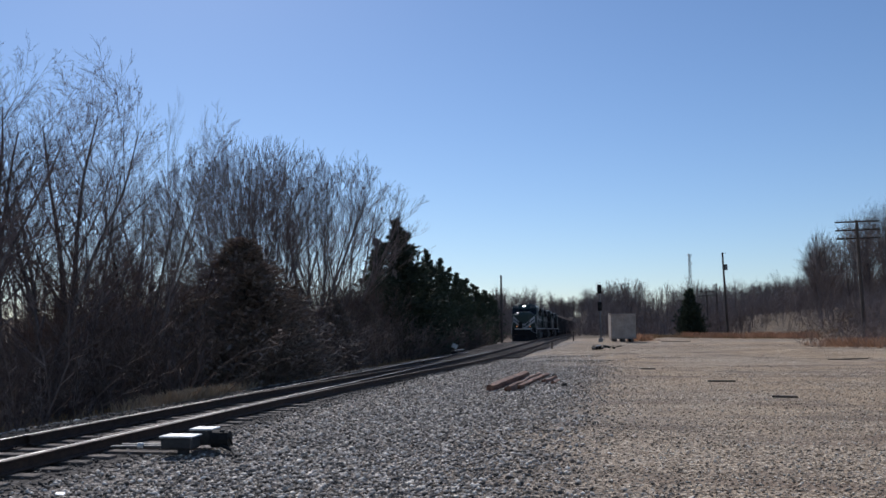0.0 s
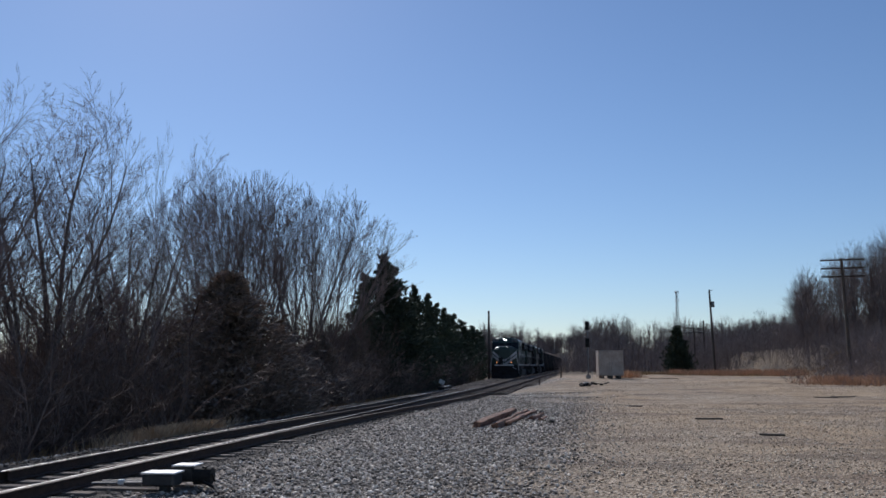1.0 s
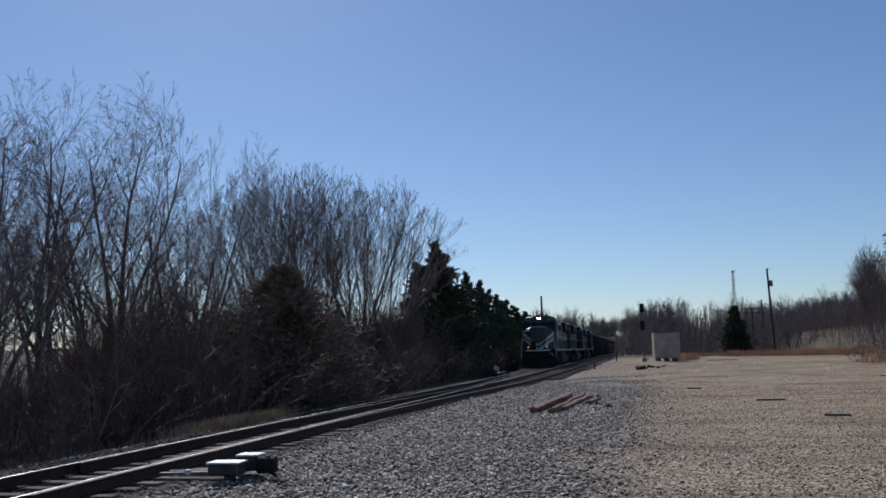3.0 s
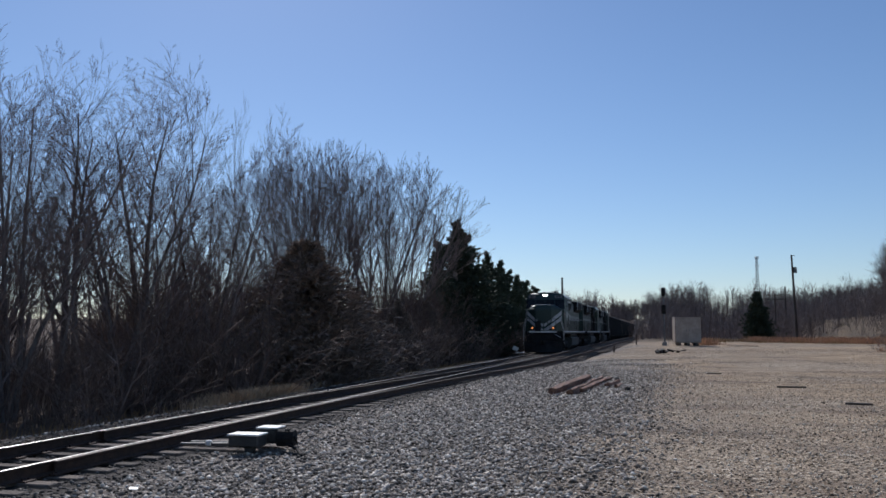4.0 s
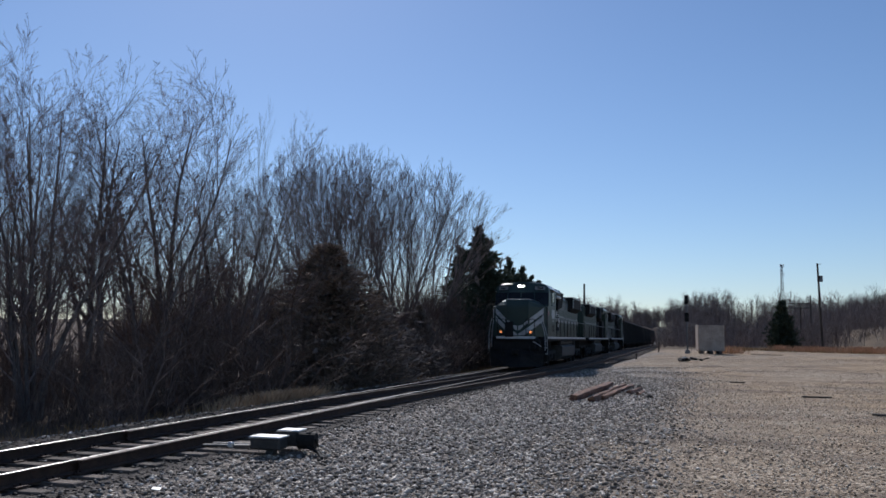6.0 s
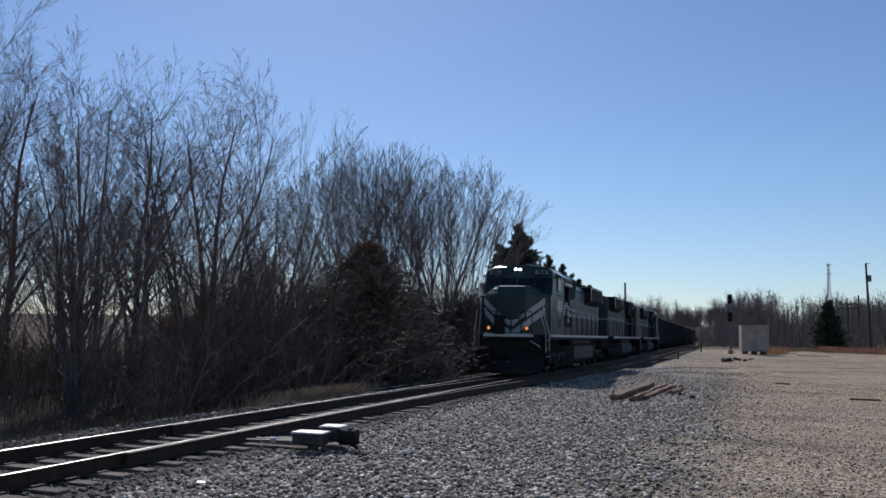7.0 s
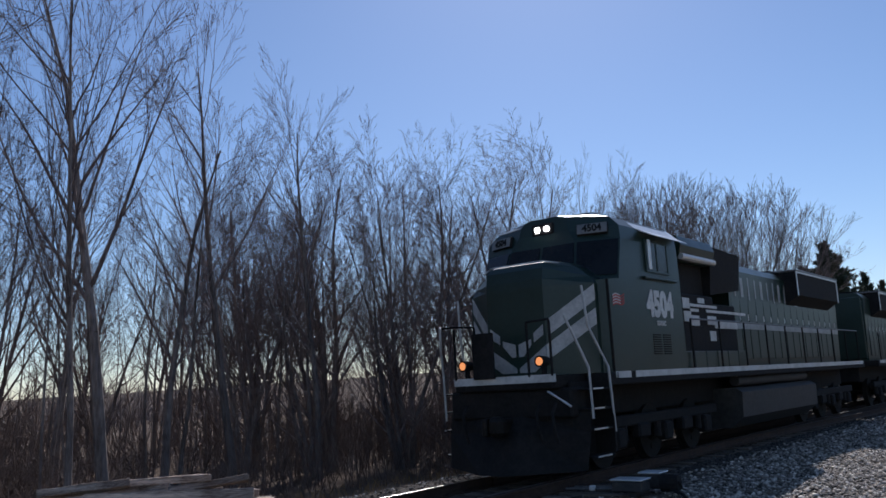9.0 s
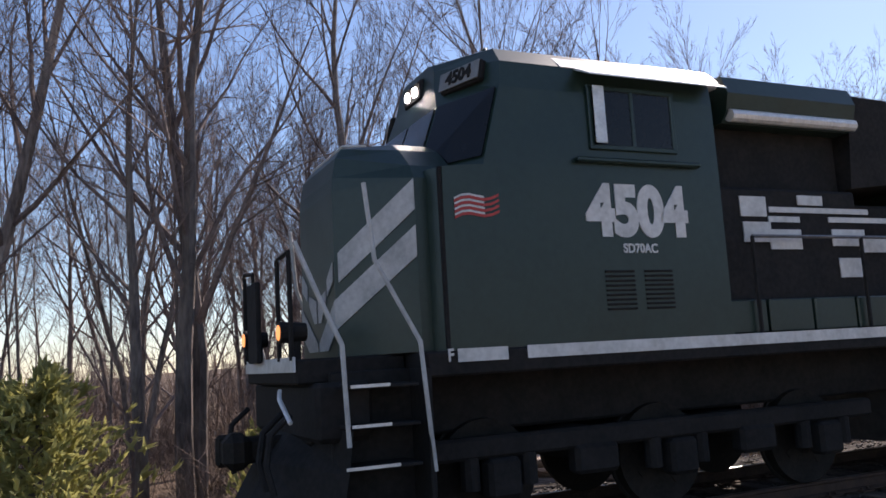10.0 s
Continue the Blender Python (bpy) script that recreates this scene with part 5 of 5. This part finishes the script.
# ---- things about the yard ----
def switch_machine():
    root = tagged(new("switch_machine"), "low grey electric switch machine beside the near rail", "switch machine")
    root.matrix_basis = pose(-6.06, 12.1, 0.02, 0, 0, 2)
    root.scale = (0.8, 0.8, 0.85)
    body = part("gear_case", box(box(B(), (-0.18, -0.30, 0.20), (0.62, 0.42, 0.20), 0.03), (-0.12, -0.30, 0.06), (0.16, 0.2, 0.12), 0.01), TANK, root)
    part("lid", box(B(), (-0.18, -0.30, 0.318), (0.66, 0.46, 0.03), 0.012), PALEMETAL, body, "bright pale lid")
    case = part("motor_case", box(B(), (0.05, 0.26, 0.24), (0.42, 0.40, 0.26), 0.03), TANK, root)
    part("lid", box(B(), (0.05, 0.26, 0.388), (0.46, 0.44, 0.03), 0.012), PALEMETAL, case, "bright pale lid")
    part("motor", tube(B(), [(0.28, 0.1, 0.22), (0.62, 0.12, 0.22)], [0.16, 0.15], 14), BLACK, root)
    part("hand_lever", tube(B(), [(0.42, 0.35, 0.2), (0.5, 0.2, 0.36), (0.52, -0.1, 0.38)], [0.02] * 3, 6), BLACK, root)
    part("hand_lever", tube(B(), [(0.6, 0.3, 0.1), (0.66, 0.0, 0.26)], [0.02] * 2, 6), BLACK, root)
    part("throw_rod", tube(B(), [(-0.5, -0.25, 0.13), (-1.62, -0.22, 0.10)], [0.025, 0.025], 8), STEEL, root)
    part("rod_joint", box(B(), (-1.02, -0.24, 0.13), (0.12, 0.1, 0.1), 0.02), PALEMETAL, root)
    part("lock_rod", tube(B(), [(-0.4, 0.1, 0.12), (-1.6, 0.12, 0.10)], [0.02, 0.02], 8), STEEL, root)
    part("conduit", tube(B(), [(0.5, 0.0, 0.12), (0.8, -0.2, 0.06), (1.0, -0.5, 0.0)], [0.03] * 3, 8), BLACK, root)


switch_machine()

def gnawed_timber(a, b, w, h, lift, roll, label, seed):
    """A sawn timber with worn arrises, a split and uneven ends."""
    ln = math.hypot(b[0] - a[0], b[1] - a[1])
    bm = box(B(), (0, 0, 0), (w, ln, h), 0.022)
    bmesh.ops.subdivide_edges(bm, edges=[e for e in bm.edges if e.calc_length() > ln * 0.5], cuts=11)
    for v in bm.verts:
        q = Vector((v.co.x * 4, v.co.y * 1.3, v.co.z * 4 + seed * 7))
        v.co += Vector((noise.noise(q), 0, noise.noise(q + Vector((9, 0, 0))))) * 0.045
        if abs(v.co.y) > ln * 0.49:
            v.co.y += noise.noise(q * 3) * 0.16
    mid = ((a[0] + b[0]) / 2, (a[1] + b[1]) / 2)
    t = part("timber", bm, REDTIMBER)
    t.matrix_basis = pose(*mid, ground_z(*mid) + lift, math.degrees(math.atan2(ground_z(*b) - ground_z(*a), ln)), roll, -math.degrees(math.atan2(b[0] - a[0], b[1] - a[1])))
    return tagged(t, label, "timber", "timbers on the gravel")


for i, (a, b, w, h, lift, roll, label) in enumerate((
        ((-3.10, 24.9), (-2.72, 33.4), 0.24, 0.24, 0.09, 4, "long weathered red-brown timber lying on the gravel"),
        ((-2.55, 24.8), (-2.15, 32.9), 0.19, 0.20, 0.07, -14, "long weathered dark timber lying on the gravel"),
        ((-2.40, 26.2), (-1.86, 33.6), 0.17, 0.16, 0.06, 10, "split grey-brown timber lying beside longer ones"),
        ((-1.75, 28.9), (-1.45, 31.6), 0.16, 0.14, 0.05, -20, "short broken timber lying on the gravel"),
        ((-1.42, 28.6), (-1.30, 30.1), 0.12, 0.10, 0.04, 25, "short splintered board end on the gravel"))):
    gnawed_timber(a, b, w, h, lift, roll, label, i)
for x, y, r in ((-1.0, 27.6, 0.10), (-1.55, 32.3, 0.12)):
    bm = B()
    bmesh.ops.create_icosphere(bm, subdivisions=2, radius=r)
    for v in bm.verts:
        v.co *= 1 + 0.35 * noise.noise(v.co * 9 + Vector((x, y, 0)))
        v.co.z *= 0.8
    t = part("rock", bm, BLACK)
    t.matrix_basis = pose(x, y, ground_z(x, y) + r * 0.5)
    tagged(t, "dark lump of rock on the gravel", "rock", "dark rocks on the gravel")
bm = box(B(), (0, 0, 0), (0.10, 0.16, 0.012), 0.003)
for v in bm.verts:
    v.co.z += 0.03 * abs(v.co.x) * 8
t = part("paper_scrap", bm, PALEMETAL)
t.matrix_basis = pose(-5.95, 8.62, 0.045, 0, 6, 30)
tagged(t, "small crumpled white scrap lying on the ballast", "litter")
for x, y, h in ((-1.9, 78.0, 0.9), (-3.2, 64.0, 0.5)):
    t = part("marker_post", box(B(), (0, 0, h / 2 - 0.1), (0.12, 0.12, h + 0.2), 0.015), POLEWOOD)
    t.matrix_basis = pose(x, y, ground_z(x, y), 0, 3, 10)
    tagged(t, "short dark wooden marker post beside the siding", "post", "marker posts")
# flat boards and ruts of old timber far out in the yard
for x, y, ln, a in ((2.3, 38, 0.6, 84), (4.8, 22.9, 0.62, 78), (6.7, 72, 2.4, 88), (12.4, 46, 1.1, 70), (13.3, 46.4, 1.2, 96), (4.2, 29.6, 0.9, 86)):
    t = part("board", box(B(), (0, 0, 0), (0.13, ln, 0.05), 0.012), TIE)
    t.matrix_basis = pose(x, y, ground_z(x, y) + 0.03, 0, 0, a)
    tagged(t, "dark weathered board lying flat on the yard", "board", "boards lying in the yard")


def equipment_cabinet():
    x, y = 2.35, 72.6
    z = ground_z(x, y)
    root = tagged(new("equipment_cabinet"), "large weathered beige metal equipment cabinet on dark skids", "cabinet")
    root.matrix_basis = pose(x, y, z, 0, 0, 6)
    body = part("body", box(B(), (0, 0, 1.25), (2.08, 1.7, 2.06), 0.03), CABINET, root)
    part("roof", box(B(), (0, 0, 2.31), (2.16, 1.8, 0.06), 0.02), CABINET, root)
    for dx in (-0.54, 0.54):
        d = part("door", box(B(), (dx * 0.95, -0.862, 1.25), (0.98, 0.03, 1.9), 0.01), CABINET, body)
        part("handle", box(B(), (dx * 0.2, -0.89, 1.25), (0.04, 0.04, 0.2), 0.01), STEEL, d)
    for dx in (-0.7, 0.0, 0.7):
        part("skid", box(B(), (dx, 0, 0.1), (0.25, 1.8, 0.24), 0.02), TIE, root)


equipment_cabinet()


def signal(x, y, h):
    z = ground_z(x, y)
    root = tagged(new("signal_mast"), "tall railway signal mast with two narrow black heads", "signal")
    root.matrix_basis = pose(x, y, z)
    part("mast", tube(B(), [(0, 0, -0.2), (0, 0, h)], [0.07, 0.06], 10), STEEL, root)
    part("base", box(B(), (0, 0, 0.12), (0.4, 0.4, 0.4), 0.03), STEEL, root)
    for zc in (h - 0.3, h - 1.75):
        hd = part("signal_head", box(B(), (-0.02, -0.14, zc), (0.34, 0.03, 0.74), 0.012), BLACK, root)
        part("lamp_case", box(B(), (-0.02, -0.05, zc), (0.24, 0.2, 0.62), 0.03), BLACK, hd)
        part("hood", tube(B(), [(-0.02, -0.16, zc), (-0.02, -0.4, zc)], [0.12, 0.11], 12), BLACK, hd)
    for k in range(12):
        part("rung", box(B(), (0.16, 0.05, 0.6 + k * 0.32), (0.3, 0.02, 0.02)), STEEL, root)
    part("ladder_rail", tube(B(), [(0.32, 0.05, 0.0), (0.32, 0.05, h - 0.4)], [0.015, 0.015], 5), STEEL, root)


signal(0.55, 71.5, 4.75)


def utility_pole(x, y, h, arms=0, arm=3.3, transformer=False, lean=0.0, label="tall dark wooden utility pole"):
    root = tagged(new("utility_pole"), label, "utility pole", "poles beside the railway")
    root.matrix_basis = pose(x, y, ground_z(x, y), 0, lean, 0)
    part("pole", tube(B(), [(0, 0, -0.4), (0, 0, h * 0.5), (0, 0, h)], [0.17, 0.14, 0.11], 10), POLEWOOD, root)
    for k in range(arms):
        z = h - 0.15 - k * 0.68
        a = part("crossarm", box(B(), (0, -0.12, z), (arm, 0.10, 0.12), 0.01), POLEWOOD, root)
        for i in range(10):
            u = (i - 4.5) / 10 * arm * 0.98
            part("insulator", tube(B(), [(u, -0.12, z + 0.06), (u, -0.12, z + 0.13), (u, -0.12, z + 0.2)], [0.02, 0.04, 0.03], 8), STEEL, a)
    if transformer:
        part("transformer", tube(B(), [(0.32, 0, h - 2.3), (0.32, 0, h - 1.55)], [0.2, 0.2], 14), STEEL, root)
        part("bracket", box(B(), (0.15, 0, h - 1.9), (0.2, 0.06, 0.08), 0.01), STEEL, root)
        part("top_arm", box(B(), (0.2, 0, h - 0.1), (0.5, 0.06, 0.06), 0.01), POLEWOOD, root)


utility_pole(21.4, 72.0, 9.6, 3, 3.4, label="dark wooden utility pole with three long crossarms", lean=-0.8)
utility_pole(17.0, 112.5, 10.8, 0, transformer=True, lean=-1.5, label="leaning wooden pole carrying a grey transformer")
utility_pole(18.4, 142.0, 7.2, 2, 3.0, label="distant wooden pole with two short crossarms")
utility_pole(19.8, 141.0, 8.3, 0, label="distant plain wooden pole at the wood's edge")
utility_pole(-11.1, 101.6, 8.5, 0, label="slim plain wooden pole beyond the track")


def radio_tower(x, y, h):
    root = tagged(new("radio_tower"), "slender distant lattice radio tower with antennas on top", "tower")
    root.matrix_basis = pose(x, y, ground_z(x, y))
    w0, w1 = 1.1, 0.35
    foot = [Vector((math.cos(a) * w0, math.sin(a) * w0, -0.5)) for a in (0.3, 2.4, 4.5)]
    head = [Vector((math.cos(a) * w1, math.sin(a) * w1, h)) for a in (0.3, 2.4, 4.5)]
    for f, t in zip(foot, head):
        part("leg", tube(B(), [f, t], [0.14, 0.10], 5), STEEL, root)
    for k in range(16):
        for i in range(3):
            u, v = k / 16, (k + 1) / 16
            part("brace", tube(B(), [foot[i].lerp(head[i], u), foot[(i + 1) % 3].lerp(head[(i + 1) % 3], v)], [0.05, 0.05], 4), STEEL, root)
    for a in (0, 2.1, 4.2):
        for z in (h - 0.5, h - 4):
            part("antenna", box(B(), (math.cos(a) * 0.8, math.sin(a) * 0.8, z), (0.22, 0.22, 1.4), 0.03), PALEMETAL, root)
    part("antenna_frame", tube(B(), [(math.cos(k * math.tau / 9) * 0.8, math.sin(k * math.tau / 9) * 0.8, h - 0.4) for k in range(10)], [0.07] * 10, 4), STEEL, root)


radio_tower(41.5, 372, 25.5)


def switch_stand():
    root = tagged(new("switch_stand"), "low switch stand with a tilted white target", "switch stand")
    root.matrix_basis = pose(-10.6, 63.2, -0.02)
    part("base", box(B(), (0, 0, 0.12), (0.5, 0.4, 0.22), 0.03), BLACK, root)
    part("spindle", tube(B(), [(0, 0, 0.2), (0.05, 0, 0.55)], [0.03, 0.03], 8), STEEL, root)
    bm = box(B(), (0, 0, 0), (0.42, 0.03, 0.32), 0.01)
    bm.transform(pose(0.05, 0, 0.62, 0, 28, 0))
    part("target", bm, PALEMETAL, root, "white target plate")
    part("lever", tube(B(), [(0.1, 0, 0.28), (0.75, 0.05, 0.36)], [0.025, 0.03], 8), PALEMETAL, root)


switch_stand()


def debris():
    rng = random.Random(71)
    x, y = 0.6, 57.4
    root = tagged(new("debris_pile"), "low heap of black scrap with a white scrap on it", "debris")
    root.matrix_basis = pose(x, y, ground_z(x, y))
    for k in range(16):
        bm = box(B(), (0, 0, 0), (rng.uniform(0.2, 0.7), rng.uniform(0.1, 0.3), rng.uniform(0.05, 0.14)), 0.02)
        bm.transform(pose(rng.gauss(0, 0.55), rng.gauss(0, 0.25), 0.05 + 0.17 * rng.random(), rng.uniform(-20, 20), rng.uniform(-20, 20), rng.uniform(0, 180)))
        part("scrap", bm, BLACK, root)
    bm = box(B(), (-0.35, 0, 0.26), (0.3, 0.2, 0.06), 0.01)
    part("scrap", bm, PALEMETAL, root, "white scrap")


debris()


def tie_stack():
    rng = random.Random(33)
    me = bpy.data.meshes.new("old_tie")
    bm = box(B(), (0, 0, 0), (0.23, 2.55, 0.17), 0.015)
    bmesh.ops.subdivide_edges(bm, edges=[e for e in bm.edges if e.calc_length() > 1], cuts=4)
    for v in bm.verts:
        v.co += Vector((noise.noise(v.co * 3), 0, noise.noise(v.co * 3 + Vector((5, 0, 0))))) * 0.03
    bm.to_mesh(me), bm.free()
    me.materials.append(OLDTIE)
    g = ground_z(-12.0, 6.8)
    for level, n in ((0, 10), (1, 9), (2, 7), (3, 4), (4, 2)):
        for i in range(n):
            t = new("old_tie", me)
            dx = -0.45 + (i - (n - 1) / 2) * 0.29 + rng.uniform(-0.1, 0.1)
            dy = rng.uniform(-0.75, 0.75)
            a = -34 + rng.gauss(0, 11) + (rng.uniform(-20, 20) if level > 1 else 0)
            ca, sa = math.cos(radians(-34)), math.sin(radians(-34))
            t.matrix_basis = pose(-11.7 + dx * ca - dy * sa, 6.9 + dx * sa + dy * ca, g + 0.10 + level * 0.165 + rng.uniform(-0.03, 0.03), rng.uniform(-6, 6), rng.uniform(-38, 38), a)
            t.scale = (rng.uniform(0.4, 1.0), rng.uniform(0.45, 1.1), rng.uniform(0.5, 1.0))
            tagged(t, "splintered old railway tie stacked loosely in a heap", "railway tie", "heap of old ties")


tie_stack()


def dead_branch(pts, r, label):
    bm = tube(B(), pts, [r * (1 - 0.6 * i / (len(pts) - 1)) for i in range(len(pts))], 5)
    tagged(part("dead_branch", bm, PALEBRANCH), label, "branch", "dead branches at the wood's edge")


dead_branch([(-12.6, 4.1, -0.3), (-12.55, 3.85, 0.8), (-12.5, 3.6, 1.5), (-12.5, 3.2, 1.95), (-12.5, 2.8, 2.2), (-12.5, 2.2, 2.3), (-12.5, 1.5, 2.42)], 0.014, "pale bowed dead branch rising from the ground")
dead_branch([(-13.0, 4.6, -0.3), (-13.0, 4.4, 1.2), (-13.0, 4.0, 2.6), (-13.0, 3.5, 2.9), (-13.0, 3.1, 3.5)], 0.013, "pale bowed dead branch rising from the ground")

# ---- loose stone, past counting ----
BALLAST = loose_stone_material("grey_ballast", [(0.0, (0.045, 0.038, 0.031)), (0.35, (0.18, 0.152, 0.124)), (0.7, (0.49, 0.43, 0.36)), (1.0, (0.88, 0.79, 0.68))])
YARDSTONE = loose_stone_material("yard_stone", [(0.0, (0.10, 0.074, 0.05)), (0.4, (0.34, 0.262, 0.18)), (0.8, (0.62, 0.51, 0.38)), (1.0, (0.84, 0.74, 0.60))])


def ballast_place(rng, n):
    y = 4 + 46 * rng.random(n) ** 1.9
    x = -6.75 + (4.2 + 0.05 * y) * rng.random(n) ** 0.8 + np.abs(rng.normal(0, 1.1, n))
    return np.stack([np.maximum(x, -6.85), y], 1)


def crib_place(rng, n):
    return np.stack([-8.42 + rng.uniform(-2.4, 2.0, n), 2 + 36 * rng.random(n) ** 1.4], 1)


def shoulder_place(rng, n):
    return np.stack([-11.0 - 0.7 * rng.random(n) ** 1.5, 2 + 40 * rng.random(n)], 1)


def yard_place(rng, n):
    y = 5 + 62 * rng.random(n) ** 2.5
    return np.stack([-3.4 + (8 + 0.32 * y) * rng.random(n), y], 1)


scatter("ballast", 60000, ballast_place, (0.014, 0.047), BALLAST, "loose crushed grey ballast stones beside the track", "gravel", 1, 0.45)
scatter("crib_ballast", 12000, crib_place, (0.018, 0.045), loose_stone_material("oily_ballast", [(0.0, (0.02, 0.018, 0.016)), (0.7, (0.07, 0.06, 0.05)), (1.0, (0.22, 0.2, 0.18))]), "dark oily ballast stones between the ties", "gravel", 2)
scatter("coarse_ballast", 5000, lambda rng, n: np.stack([-6.7 + 6.5 * rng.random(n) ** 1.2, 6 + 34 * rng.random(n) ** 1.5], 1), (0.03, 0.062), BALLAST, "larger crushed stones strewn over the ballast", "gravel", 6, 0.4)
scatter("shoulder_ballast", 1500, shoulder_place, (0.018, 0.045), BALLAST, "grey ballast stones on the far shoulder", "gravel", 3)
scatter("yard_gravel", 95000, yard_place, (0.009, 0.032), YARDSTONE, "pale scattered gravel on the trodden yard", "gravel", 4)


# ---- what moves ----
def motions():
    ts, ys = [t for t, y in TRAIN_Y], [y for t, y in TRAIN_Y]
    turns = [(k / 15, float(np.interp(k / 15, ts, ys))) for k in range(151)]
    for root, off, turn in TRAIN:
        walk(root, [(t, pose(TRACK_X, y + off, RAIL, 0, 0, turn)) for t, y in TRAIN_Y])
        for w in root.children:
            if w.name.startswith("wheelset"):
                x, y, r = w.location
                walk(w, [(t, pose(x, y, r, (-1 if turn else 1) * math.degrees((TRAIN_Y[0][1] - s) / r) % 360)) for t, s in turns])


motions()
